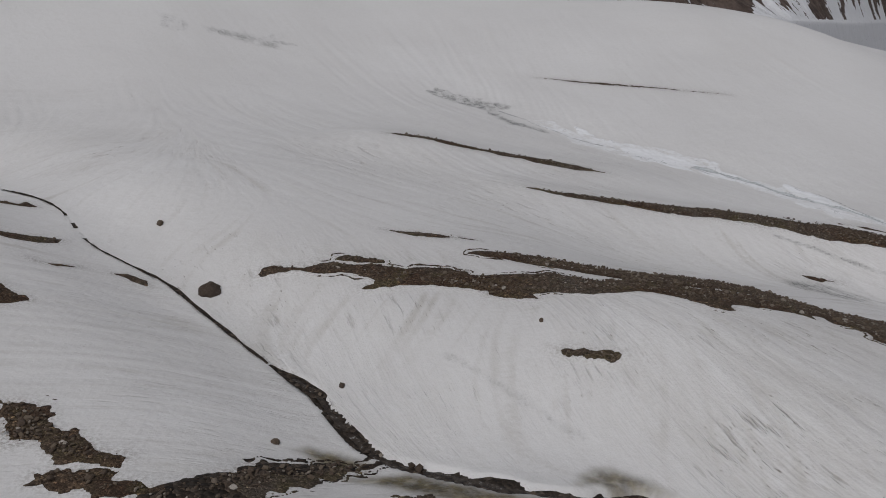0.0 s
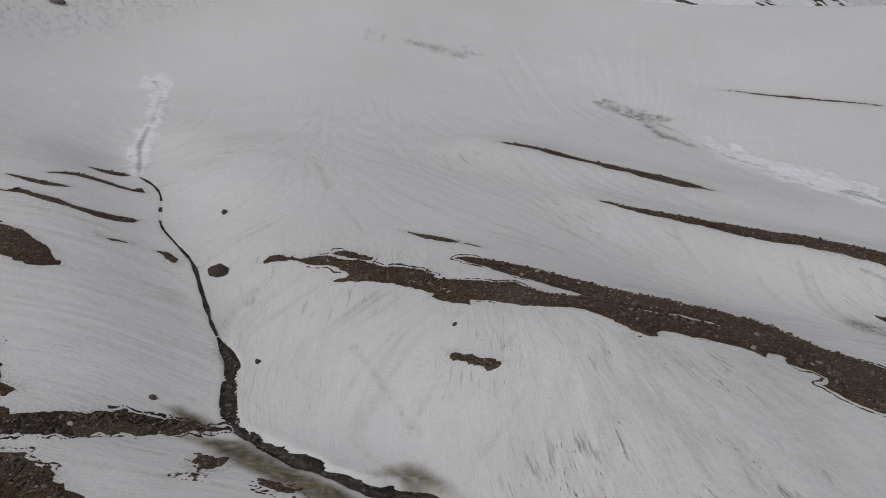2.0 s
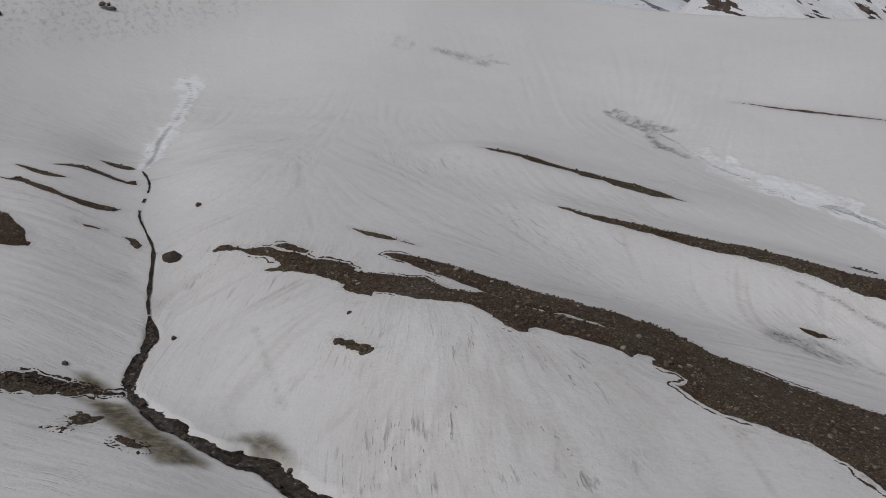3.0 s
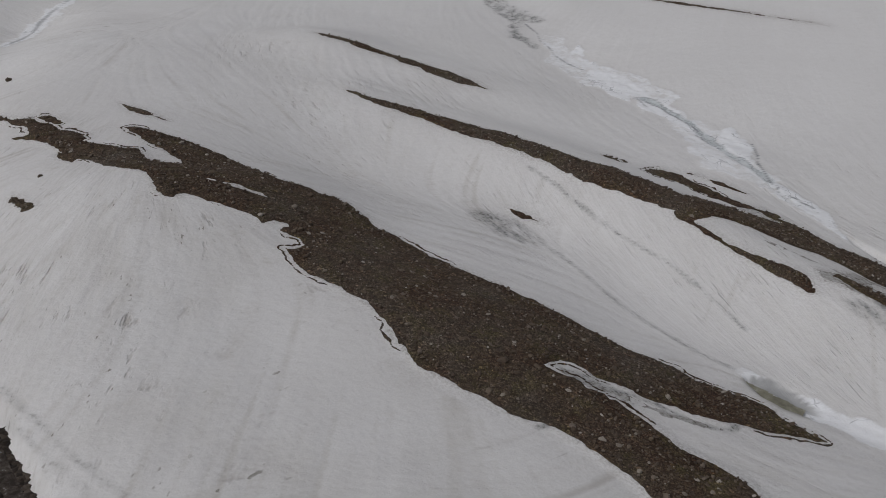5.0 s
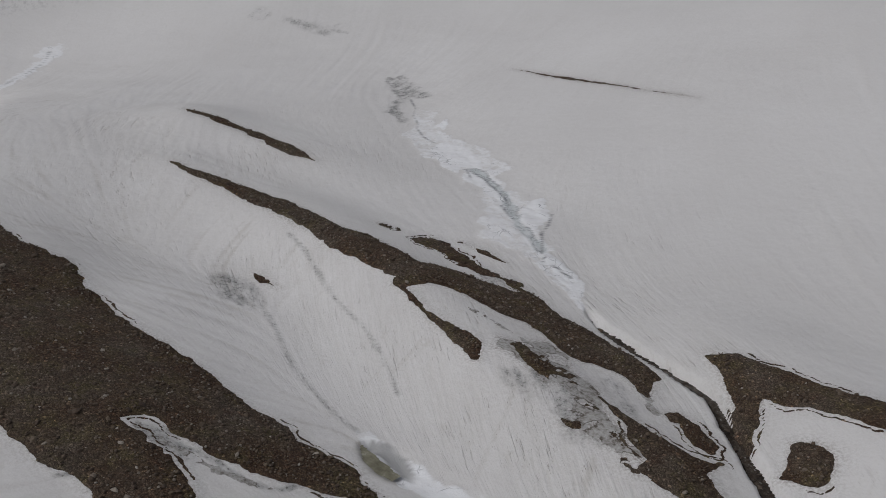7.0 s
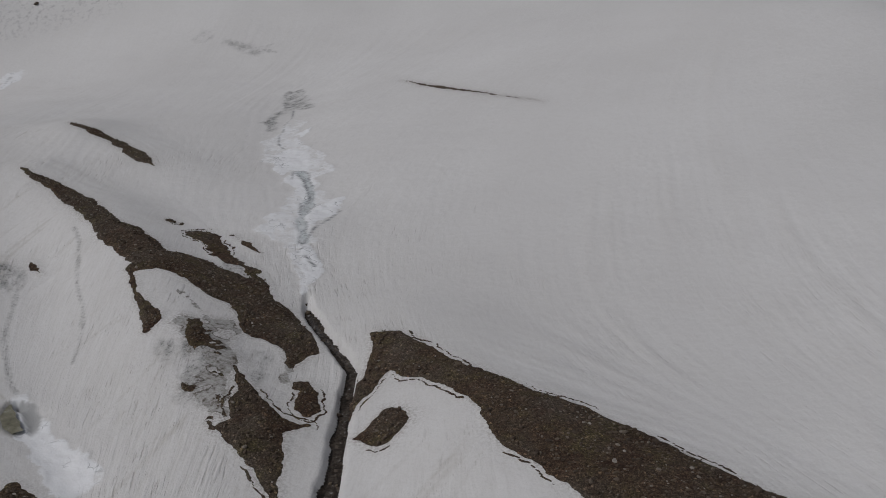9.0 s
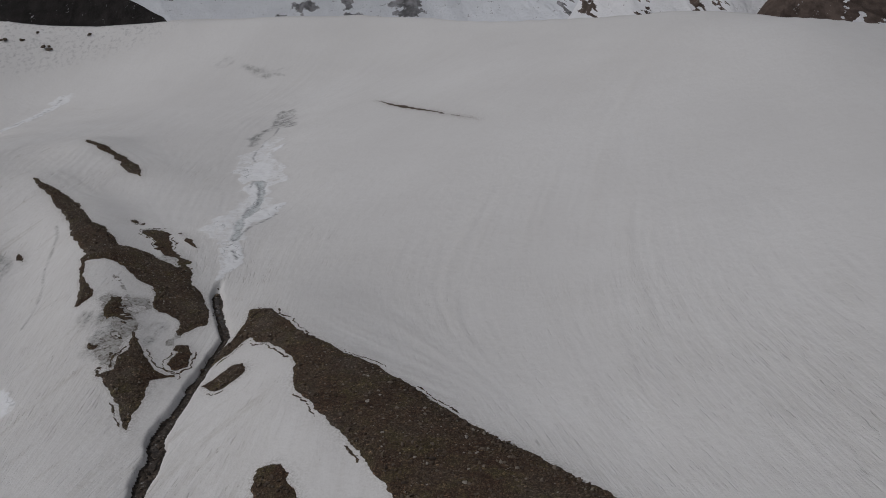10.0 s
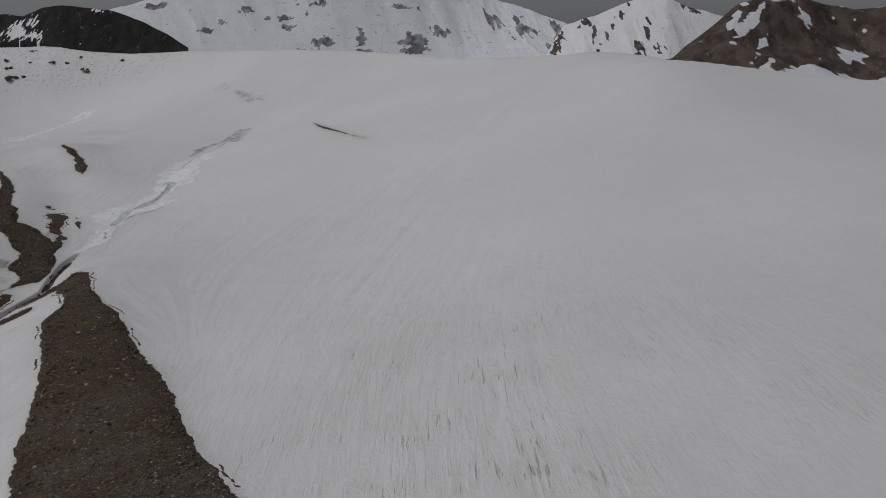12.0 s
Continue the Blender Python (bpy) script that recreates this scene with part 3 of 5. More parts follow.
BARE["second rib"] = ([
        [(9.3, 98.3), (10.5, 98.8), (12.5, 98.8), (16.9, 99.6), (22, 99.7), (29.4, 99.5), (33.5, 98.8), (40, 98.2), (43.2, 98.9), (45.9, 98.8), (50.7, 98.2), (52, 100), (53.7, 101.1), (55.5, 101.1), (57.3, 102), (59.1, 102.4), (59.8, 103.7), (61.7, 103.5), (63.2, 102.5), (60.4, 96.7), (59.1, 96.6), (58.4, 96.3), (55.9, 95.9), (54.8, 95.1), (53.5, 93.2), (51.8, 92.9), (51.5, 93.6), (51.7, 94.1), (50.6, 94), (45.8, 94.6), (44.6, 94.5), (37.5, 95.8), (34.7, 96), (20.7, 97.9), (13.9, 97.9)],
        [(53.8, 100.9), (59, 102.5), (59.8, 103.7), (61.7, 103.5), (63.2, 102.5), (64.9, 102), (66.9, 102), (68.7, 101.7), (72.3, 100.8), (74.4, 99.9), (76.3, 98.7), (76.1, 97.8), (76.8, 96.4), (77, 95.3), (76.2, 95.4), (74.8, 96.2), (73.8, 96.5), (72.4, 96.4), (71.4, 96.1), (70.9, 95.3), (68.8, 95.7), (66.2, 97), (65.1, 97.1), (63.8, 97.5), (62.7, 96.8), (61.5, 96.6), (60.4, 96.7), (57.8, 96.2)],
        [(51.8, 92.9), (51.5, 94.6), (52.7, 95.7), (53.7, 93.7), (53.6, 93.1), (57.4, 91.4), (62.1, 91.1), (63.5, 90.8), (64.7, 90.2), (65.6, 88.3), (65, 88.3), (63.7, 88.8), (62.5, 89.5), (53, 92.7)],
    ], [])
BARE["right rib"] = ([
        [(78.3, 103.1), (78.7, 103.8), (80.2, 104.4), (81.5, 104.5), (87.5, 103.8), (96.3, 104), (100, 105), (106.4, 104.6), (108.4, 104.6), (111.7, 104.9), (111.9, 95.9), (110.6, 95.9), (109.5, 96.2), (103.8, 96.7), (101.1, 96.9), (99.3, 97.3), (98.2, 97.8), (96.9, 98.7), (95.2, 99.6), (91.2, 100.5), (89.2, 100.7), (87.6, 100.6), (86.1, 100.1), (84.3, 100.1), (85.1, 95.7), (85.5, 95), (84.1, 96.1), (83.2, 97.5), (82.9, 98.3), (80.7, 101.1), (79.5, 102.3)],
        [(104, 104.9), (111.7, 104.9), (121, 105.4), (126.3, 105.3), (135.9, 104.3), (142.6, 103.9), (151.6, 104.2), (160, 104.8), (154, 89), (140.7, 91), (131.4, 92.1), (117, 95.2), (111.9, 95.9), (104, 96.7)],
    ], [])
BARE["mid1"] = ([
        [(66.1, 91.9), (66.3, 93.2), (67.3, 92.8), (68.7, 92.2), (70.9, 90.4), (71.4, 89.7), (70.5, 89.8), (69.3, 90.2)],
    ], [])
BARE["mid2"] = ([
        [(74.9, 91.3), (83, 90.2), (84.2, 90.8), (84.9, 91.5), (84.8, 89.3), (87.3, 87.4), (88.7, 86), (90.9, 84.8), (90.2, 84.7), (85.6, 85.6), (81.2, 85.5), (81.2, 87), (79.2, 88), (78.7, 89), (77.5, 89.9)],
    ], [])
BARE["mid3"] = ([
        [(74.3, 86.8), (75, 86.9), (75.6, 87.4), (76.1, 86.8), (75.7, 86.4), (75, 86.4)],
    ], [])
BARE["mid4"] = ([
        [(79.1, 94.2), (79.7, 95.2), (81.6, 94.7), (83.7, 93.5), (84, 92.3), (83.6, 91.9), (81.9, 92.3), (80.4, 93.8), (79.7, 93.7)],
    ], [])
BARE["up1"] = ([
        [(44.8, 103.4), (44.8, 104.9), (45.7, 106.1), (49.9, 105.2), (52, 104.4), (53.7, 104.2), (55.8, 104.4), (58.1, 104.4), (59.8, 103.7), (60.7, 102.9), (56.3, 103.1), (55, 102.8), (53.6, 103.1), (52.1, 102.6), (50.2, 103.7), (48, 103.9), (46, 103.2)],
    ], [])
BARE["up2"] = ([
        [(39.6, 103.8), (40.2, 104.2), (41.9, 104.3), (41.6, 103.8), (40.7, 103.4)],
    ], [])
BARE["bay"] = ([
        [(88.4, 92.8), (88.7, 94.1), (87.9, 96.4), (88.4, 96.8), (89.7, 97), (90.8, 96.5), (91.2, 96), (91.4, 93.7), (91, 93.1)],
    ], [])
BARE["patch2"] = ([
        [(106.8, 89.9), (107.2, 90.9), (112.5, 90.2), (116.7, 89), (120.7, 87.5), (122.4, 86), (124.5, 84.9), (121.4, 83.4), (119, 81.9), (116, 81.9), (113.2, 84.8), (110.3, 87.1), (107.4, 88.9)],
    ], [])
BARE["s1"] = ([
        [(16, 161.1), (18.6, 161.4), (22.7, 160.7), (28.9, 159.9), (32.8, 159.7), (37.9, 159.7), (41.6, 159.3), (44.9, 159.4), (47.6, 159.7), (50.5, 159.4), (45.2, 158.9), (42, 158.8), (28.9, 159.1), (24.1, 159.6)],
    ], [])
BARE["s2"] = ([
        [(-7.1, 111.9), (-5, 112.1), (-3.2, 112.5), (-0.2, 113.9), (3.2, 113.7), (7.8, 114.3), (17.1, 113.7), (20.6, 112.2), (16.6, 111.5), (14.2, 111.6), (9.6, 112.3), (5.3, 112.6), (-2.2, 111.6), (-4.8, 111.4)],
    ], [])
BARE["s4"] = ([
        [(-5.1, 77.6), (-1.8, 77.8), (3.4, 76.8), (2.2, 76.5), (0.3, 76.4), (-1.8, 76.7)],
    ], [])
BARE["p1"] = ([
        [(-46.7, 77.3), (-46.7, 79.1), (-46, 80.9), (-43.3, 80.9), (-37.8, 79.9), (-37.7, 81.2), (-36, 79.9), (-37.2, 79.3), (-39, 79.1), (-41.8, 79.4), (-44.5, 79.1)],
    ], [])
BARE["p1b"] = ([
        [(-49.1, 73.9), (-47.2, 73.9), (-44.4, 73.6), (-40.8, 74.1), (-41.3, 73.1), (-43.2, 72.6), (-45.7, 73)],
    ], [])
BARE["p2"] = ([
        [(-46.1, 69.1), (-44.4, 69.2), (-43.7, 70.4), (-41.8, 70.1), (-36.5, 69.9), (-34.2, 70.7), (-31.1, 72.6), (-31, 71.6), (-31.9, 70.2), (-33.8, 69.5), (-38.5, 68.9), (-42, 69.2), (-44.1, 68.9)],
    ], [])
BARE["p0"] = ([
        [(-51.2, 88.2), (-50.2, 89.3), (-48, 89.9), (-45.1, 88.8), (-45.2, 87), (-47.2, 86.7)],
    ], [])
BARE["lp"] = ([
        [(-39.7, 62.2), (-35.2, 62), (-29.9, 59.8), (-28.3, 58.6), (-27.8, 58.6), (-27.2, 57.8), (-28.1, 57), (-29.4, 56.4), (-31.3, 56.6), (-33.6, 57.1), (-38.5, 55.7), (-46.1, 61.6)],
    ], [])
BARE["thin"] = ([
        [(-30.7, 65.9), (-29.6, 65.9), (-28.8, 66.6), (-27.4, 66.9), (-28.8, 65.8)],
    ], [])
BARE["bits"] = ([
        [(-25.2, 67.3), (-24.2, 67.7), (-22.5, 66.9), (-22, 65.9), (-24, 67)],
    ], [])
BARE["oval"] = ([
        [(7.6, 56.1), (9.8, 55.9), (11.1, 55.6), (11.7, 55.2), (11, 54.9), (9.4, 55.4), (8.3, 55.5)],
    ], [])
BARE["band"] = ([
        [(-14.4, 38), (-12.7, 39.2), (-11.3, 40.6), (-9.9, 42.5), (-7.9, 44), (-6.7, 44.8), (-3.2, 45.8), (-3.8, 44.7), (-5.7, 43.7), (-8, 41.6), (-9.1, 40.8), (-9.3, 38.8), (-11.1, 37.9), (-12.5, 36.6)],
    ], [])
BARE["lowleft"] = ([
        [(-12.8, 35.9), (-11.1, 35.5), (-9.8, 35.9), (-8.2, 34.8), (-8, 32.5), (-11, 31.6), (-14.4, 35.3)],
    ], [])
BARE["ll2"] = ([
        [(-23.5, 45.1), (-22.6, 45.2), (-21.7, 45.1), (-21, 44.8), (-20.4, 44.2), (-20.1, 43.5), (-19.5, 43), (-18.6, 42.9), (-17.9, 42.5), (-17, 41.5), (-16.2, 41.4), (-15.7, 41.6), (-15.3, 41.2), (-15.6, 40.6), (-15.9, 40.2), (-16.7, 40.4), (-17.8, 40.4), (-18.6, 40.1), (-20, 41.7), (-21.7, 41.2)],
    ], [])
BARE["ll3"] = ([
        [(-19.4, 39.3), (-18.8, 39.6), (-16, 40), (-15.6, 39.7), (-15.3, 39.2), (-14.2, 39.4), (-13.8, 39), (-12.8, 39), (-11.6, 39.5), (-10.6, 40.6), (-10.4, 41.4), (-9.7, 42), (-8.6, 42.6), (-7.8, 42.8), (-7.1, 43.9), (-6.3, 44.8), (-5.5, 45.4), (-4.2, 45.1), (-5.2, 43.5), (-6.2, 42.9), (-6.5, 41.9), (-8.7, 40), (-9.1, 39.2), (-15.8, 37.8), (-16, 38.2), (-19.2, 38.5), (-19.1, 38.9)],
    ], [])
BARE["lr"] = ([
        [(74.7, 73.3), (75.8, 73.7), (77.9, 73.9), (80.1, 74.5), (80.5, 72.5), (78.3, 72), (75.9, 71.8)],
    ], [])
BARE["dash"] = ([
        [(37, 88.9), (38.4, 88.9), (40.9, 88.6), (38.5, 88.5)],
    ], [])
BARE["strand"] = ([
        [(48.4, 107.4), (50.7, 107.4), (54.6, 107), (53.2, 106.8)],
    ], [])
BARE["mid5"] = ([
        [(80.1, 85.7), (82.2, 85.8), (83.7, 85.6), (81.2, 85.2)],
    ], [])
BARE["mid6"] = ([
        [(68.8, 90.8), (69.6, 91.3), (69.1, 92.4), (70.4, 92), (70.7, 90.7), (70.2, 90.3)],
    ], [])
BARE["lowl4"] = ([
        [(-9.9, 34.5), (-7.3, 35.1), (-5.2, 34.1), (-3.7, 33.6), (-2.4, 33.4), (0.4, 32.1), (0.1, 30.4), (-3, 28.9)],
    ], [])
BARE["speck"] = ([
        [(-1.9, 39.5), (-1.8, 41), (-0.5, 41.2), (0.6, 40.3), (0.2, 38.8), (-0.7, 38.5)],
    ], [])
BARE["speck2"] = ([
        [(3.1, 39.9), (4.1, 39.8), (5.3, 39.2), (4.6, 38.7)],
    ], [])
BARE["cluster"] = ([
        [(64.6, 92.3), (66.2, 93), (67.1, 96.2), (69.6, 95.5), (71.5, 92.8), (74.4, 92.3), (77, 89.3), (79.4, 88.5), (81.1, 87.5), (81.1, 86.2), (74.4, 86.7), (74.3, 88.1), (73.5, 89.7), (71.8, 89.7), (71.6, 88.9), (66.7, 90.7), (65.6, 90.3)],
    ], [])
# Grey slush: centre, half sizes, turn, strength.
SLUSH = [(-37, 160.8, 8, 3.2, 14, 0.85), (-27, 163.5, 3.5, 0.6, 14, 0.6), (38.2, 86.1, 3.6, 1.8, -10, 0.9), (71.9, 89.9, 3.5, 2.2, 10, 0.8), (76.9, 87, 4, 1.8, -30, 0.85), (77.2, 91.8, 3.5, 1.2, -40, 0.6), (56.9, 102.8, 5, 1.2, -8, 0.6), (57.8, 65.4, 5.5, 0.7, 2, 0.8), (68.7, 88.5, 2.5, 1.5, 0, 0.8)]
SPRING = [(-1.8, 150.1), (-0.1, 150.1), (-1.1, 152.7), (2.7, 150), (3, 151.1), (10.9, 145.7), (11, 144.4), (8.5, 144.2), (9.2, 142.6), (9.9, 139.8), (15.6, 134.3), (12.8, 135.4), (10.4, 136), (8.9, 138.9), (6.3, 142.6)]
MELT_LINES = [([(41.5, 85.7), (45.6, 84), (48.7, 82.3), (52, 80.7), (55.9, 79.5), (59.4, 78.5), (62.2, 78)], 0.32, 0.8), ([(35.8, 94.5), (39.5, 93.5), (43.4, 91.6), (48.6, 89.2), (53.1, 87.9), (56.3, 86.4), (59.1, 84.9), (61.6, 83.2)], 0.3, 0.75), ([(28.2, 41.2), (32.7, 40.4), (37, 39.4), (40.3, 39), (42.4, 38.9)], 0.4, 0.4), ([(30.8, 39.8), (35.3, 38.9), (39, 38.2), (40.8, 37.9)], 0.4, 0.35), ([(0.3, 56.1), (2.5, 54.2), (5, 52), (6.9, 50.3), (8.4, 49.1)], 0.45, 0.3), ([(53.9, 64.9), (55.5, 65.4), (57.5, 65.8), (60.1, 66.8), (63, 67.2), (64.7, 68.3), (65.1, 70.7), (66.6, 71.8)], 0.42, 1), ([(55.9, 58.2), (56.5, 59.4), (58.3, 59.7), (60, 59.3)], 0.4, 0.9)]
SILT = [([(-4.9, 43.4), (-3.3, 44.2), (-1.7, 44.6), (0.7, 43.9), (3.3, 42.8), (4.8, 42.4), (7.4, 41.7), (8.9, 41.1), (9.2, 40.4), (7.4, 38.5), (5.3, 39.1), (2.2, 40), (-0.7, 41.4), (-3.1, 42.4)], 0.75), ([(-8, 45.7), (-7.3, 46.5), (-5.5, 46.7), (-3.6, 45.9), (-3, 45.5), (-4.3, 44.8), (-5.7, 44.3), (-7, 45.1)], 0.9), ([(7.7, 44.5), (8, 45.6), (8.7, 46.4), (10, 46.4), (11.5, 45.8), (12.8, 44.8), (13.6, 44), (12.4, 44.1), (11.5, 44.4), (10.7, 44.4), (9.7, 44.1), (8.5, 44.5)], 0.65), ([(-3.2, 43.6), (-0.7, 42.9), (3.2, 40.8), (5.6, 39.3), (5.4, 38.9), (2.6, 40), (-0.5, 41.6)], 1.0), ([(62.8, 77.6), (64, 77.3), (66.4, 76.2), (68.6, 75.7), (67.8, 75.1), (65.8, 75.3), (63.9, 76.2)], 0.55)]
GREY_ICE = [([(64.6, 92.3), (66.2, 93), (67.1, 96.2), (69.6, 95.5), (71.5, 92.8), (74.4, 92.3), (77, 89.3), (79.4, 88.5), (81.1, 87.5), (81.1, 86.2), (74.4, 86.7), (74.3, 88.1), (73.5, 89.7), (71.8, 89.7), (71.6, 88.9), (66.7, 90.7), (65.6, 90.3)], 1), ([(80.3, 89.9), (82.5, 90.9), (84.9, 89.9), (84.1, 88.6), (82.4, 88.5)], 0.9), ([(76, 95.6), (76.2, 96.9), (78.9, 94.1), (79.8, 92.7), (77.9, 93.4)], 0.85), ([(58.2, 94.8), (62.2, 95.1), (67.2, 94), (68.5, 93), (63.4, 93.9), (60.2, 93.8)], 0.8), ([(53.4, 65), (60, 66.4), (63.5, 67.9), (65, 69), (64.4, 67.4), (61.8, 66.1), (56.5, 64.5), (54.4, 64.1)], 0.85), ([(55.5, 58.2), (56.4, 59.8), (59.8, 59.4), (57.3, 59.1), (56.3, 58.1)], 0.8)]


def part(name, verts, faces, mat, parent=None, label="", smooth=True):
    me = bpy.data.meshes.new(name)
    me.from_pydata(verts, [], faces)
    me.materials.append(mat)
    if smooth:
        me.polygons.foreach_set("use_smooth", [True] * len(me.polygons))
    me.update()
    ob = new(name, me)
    if parent is not None:
        ob.parent = parent
    if label:
        ob["label"] = label
    return ob


def grid_mesh(name, X, Y, Z, keep, mat, parent=None, label=""):
    """A sheet over the grid, with only the cells that are kept."""
    ny, nx = X.shape
    index = np.arange(nx * ny).reshape(ny, nx)
    cells = np.stack([index[:-1, :-1], index[:-1, 1:], index[1:, 1:], index[1:, :-1]], -1)[keep]
    used = np.unique(cells)
    back = np.full(nx * ny, -1)
    back[used] = np.arange(len(used))
    verts = np.stack([X.ravel()[used], Y.ravel()[used], Z.ravel()[used]], 1)
    me = bpy.data.meshes.new(name)
    me.vertices.add(len(verts))
    me.vertices.foreach_set("co", verts.ravel())
    quads = back[cells.reshape(-1, 4)]
    me.loops.add(quads.size)
    me.loops.foreach_set("vertex_index", quads.ravel().astype(np.int32))
    me.polygons.add(len(quads))
    me.polygons.foreach_set("loop_start", np.arange(0, quads.size, 4, dtype=np.int32))
    me.polygons.foreach_set("use_smooth", np.ones(len(quads), bool))
    me.update(calc_edges=True)
    me.materials.append(mat)
    ob = new(name, me)
    if parent is not None:
        ob.parent = parent
    if label:
        ob["label"] = label
    return ob, used


def set_attribute(ob, name, values):
    a = ob.data.attributes.new(name, "FLOAT", "POINT")
    a.data.foreach_set("value", np.asarray(values, np.float32).ravel())


# ---- the snow slope: one sheet out to the far distance ----
def lines(core, fine, reach, grow=1.06):
    lo, hi, s = core[0], core[1], fine
    mid = np.arange(lo, hi, s)
    out, p, w = [], mid[-1], s
    while p < reach[1]:
        w = min(w * grow, 120)
        p += w
        out.append(p)
    low, p, w = [], lo, s
    while p > reach[0]:
        w = min(w * grow, 120)
        p -= w
        low.append(p)
    return np.array(low[::-1] + mid.tolist() + out)


gx = lines((-52, 132), 0.25, (-1500, 1500), 1.03)
gy = lines((30, 146), 0.25, (-1200, 1500), 1.022)
GX, GY = np.meshgrid(gx, gy)
LAND = land(GX, GY)
CUT = cut(GX, GY)

# Runnels follow the fall of the slope: noise smeared along the way that water takes.
cx, cy = np.arange(-170, 300, 2.0), np.arange(-60, 290, 2.0)
CX, CY = np.meshgrid(cx, cy)
coarse = land(CX, CY)
fy, fx = np.gradient(coarse, 2.0)
side = step(85, 115, CY + 0.3 * (CX - 60)) * (0.06 * step(40, 80, CX) + 0.2 * step(75, 130, CX))
veer = np.exp(-((((CX - 46) / 17) ** 2 + ((CY - 48) / 11) ** 2) ** 2))
slope = np.hypot(fx, fy)
fx, fy = (-fx + side) * (1 - veer) + 0.5 * slope * veer, -fy * (1 - veer) - 0.87 * slope * veer
shelf = step(1, 5, 46 + 1.05 * np.maximum(-4 - CX, 0) - CY) * (1 - step(4, 12, CX)) * step(-75, -50, CX)
fx, fy = fx * (1 - shelf) + 0.97 * slope * shelf, fy * (1 - shelf) + 0.17 * slope * shelf
norm = np.hypot(fx, fy) + 1e-6
fx, fy = fx / norm, fy / norm


def sample(field, x, y):
    u, v = np.clip((x + 170) / 2, 0, len(cx) - 1.01), np.clip((y + 60) / 2, 0, len(cy) - 1.01)
    i, j = u.astype(int), v.astype(int)
    a, b = u - i, v - j
    return (field[j, i] * (1 - a) + field[j, i + 1] * a) * (1 - b) + (field[j + 1, i] * (1 - a) + field[j + 1, i + 1] * a) * b


near = (GX > -160) & (GX < 290) & (GY > -50) & (GY < 285)
nx_, ny_ = GX[near], GY[near]
rill, fan = np.zeros(nx_.shape), np.zeros(nx_.shape)
for way in (-1, 1):
    x, y = nx_.copy(), ny_.copy()
    for k in range(14):
        rill += value_noise(x, y, 0.62, 2.0) + 0.55 * value_noise(x, y, 1.5, 4.0)
        fan += value_noise(x, y, 0.42, 9.0)
        sx, sy = sample(fx, x, y), sample(fy, x, y)
        x, y = x + way * 0.55 * sx, y + way * 0.55 * sy
rill = (rill / 28 - 0.775) / 0.13
fan = (fan / 28 - 0.5) / 0.1
RILL = np.zeros(GX.shape)
RILL[near] = np.clip(rill, -2.5, 2.5)
COMB = np.zeros(GX.shape)
COMB[near] = np.clip(0.5 + 0.3 * fan, 0, 1)

# Coordinates across and along the fall of the slope.
soft_land = coarse.copy()
for k in range(60):
    pad = np.pad(soft_land, 1, mode="edge")
    soft_land = (pad[:-2, 1:-1] + pad[2:, 1:-1] + pad[1:-1, :-2] + pad[1:-1, 2:]) / 4
ty, tx = np.gradient(soft_land, 2.0)
tx, ty = (-tx + side) * (1 - veer) + 0.5 * slope * veer, -ty * (1 - veer) - 0.87 * slope * veer
norm = np.hypot(tx, ty) + 1e-6
tx, ty = tx / norm, ty / norm
MEAN = (0.6, -0.8)
x, y, run = CX.copy(), CY.copy(), np.zeros(CX.shape)
for k in range(110):
    s = (x - 60) * MEAN[0] + (y - 100) * MEAN[1]
    dx, dy = sample(tx, x, y), sample(ty, x, y)
    go = np.clip(-s, -2.5, 2.5) / np.clip(dx * MEAN[0] + dy * MEAN[1], 0.5, 1)
    x, y, run = x + go * dx, y + go * dy, run - go
ACROSS, ALONG = np.zeros(GX.shape), np.zeros(GX.shape)
ACROSS[near] = sample(-(x - 60) * MEAN[1] + (y - 100) * MEAN[0], nx_, ny_)
ALONG[near] = sample(run, nx_, ny_)
grid_v, grid_u = np.gradient(-(x - 60) * MEAN[1] + (y - 100) * MEAN[0], 2.0)
crowd = np.ones(GX.shape)
crowd[near] = sample(1 / np.clip(np.hypot(grid_u, grid_v), 1, 5) ** 1.5, nx_, ny_)

# Beyond the stream the slope falls across, towards the water.
valley = [(-200, 300)] + ICE_LEFT + STREAMS["left"][0] + [(300, -90)]
across_valley = GY < np.interp(GX, [p[0] for p in valley], [p[1] for p in valley])
ACROSS, ALONG = np.where(across_valley, 0.97 * GY - 0.17 * GX, ACROSS), np.where(across_valley, 0.97 * GX + 0.17 * GY, ALONG)
crowd = np.where(across_valley, 0.5, crowd)

bare = np.full(GX.shape, 30.0)
core = (GX > -60) & (GX < 175) & (GY > 22) & (GY < 172)
for outlines, holes in BARE.values():
    for o in outlines:
        bare[core] = np.minimum(bare[core], outline_distance(GX[core], GY[core], o))
patchy = np.clip(0.35 + 1.7 * (value_noise(GX, GY, 14, 6) - 0.3), 0.25, 1.3)
relief = (0.03 * RILL - 0.04 * (COMB - 0.5) * (1 - 0.8 * step(85, 135, GY))) * patchy * step(0.0, 1.2, bare) * (1 - step(0.05, 0.4, CUT))
ice_d, ice_a = line_distance(GX, GY, ICE_RUN)
ice_w = np.interp(ice_a, range(len(ICE_RUN)), [0.8, 1.8, 3.2, 5.0, 4.4, 4.0, 4.4, 3.4, 2.2, 0.9])
icy = 1 - step(0.5, 0.8, ice_d / ice_w + 2.3 * fractal(GX, GY, 5.0, 5, 1.5))
icy *= 0.62 * step(0.6, 1.8, ice_a)
run = (GX > -6) & (GX < 72) & (GY > 98) & (GY < 156)
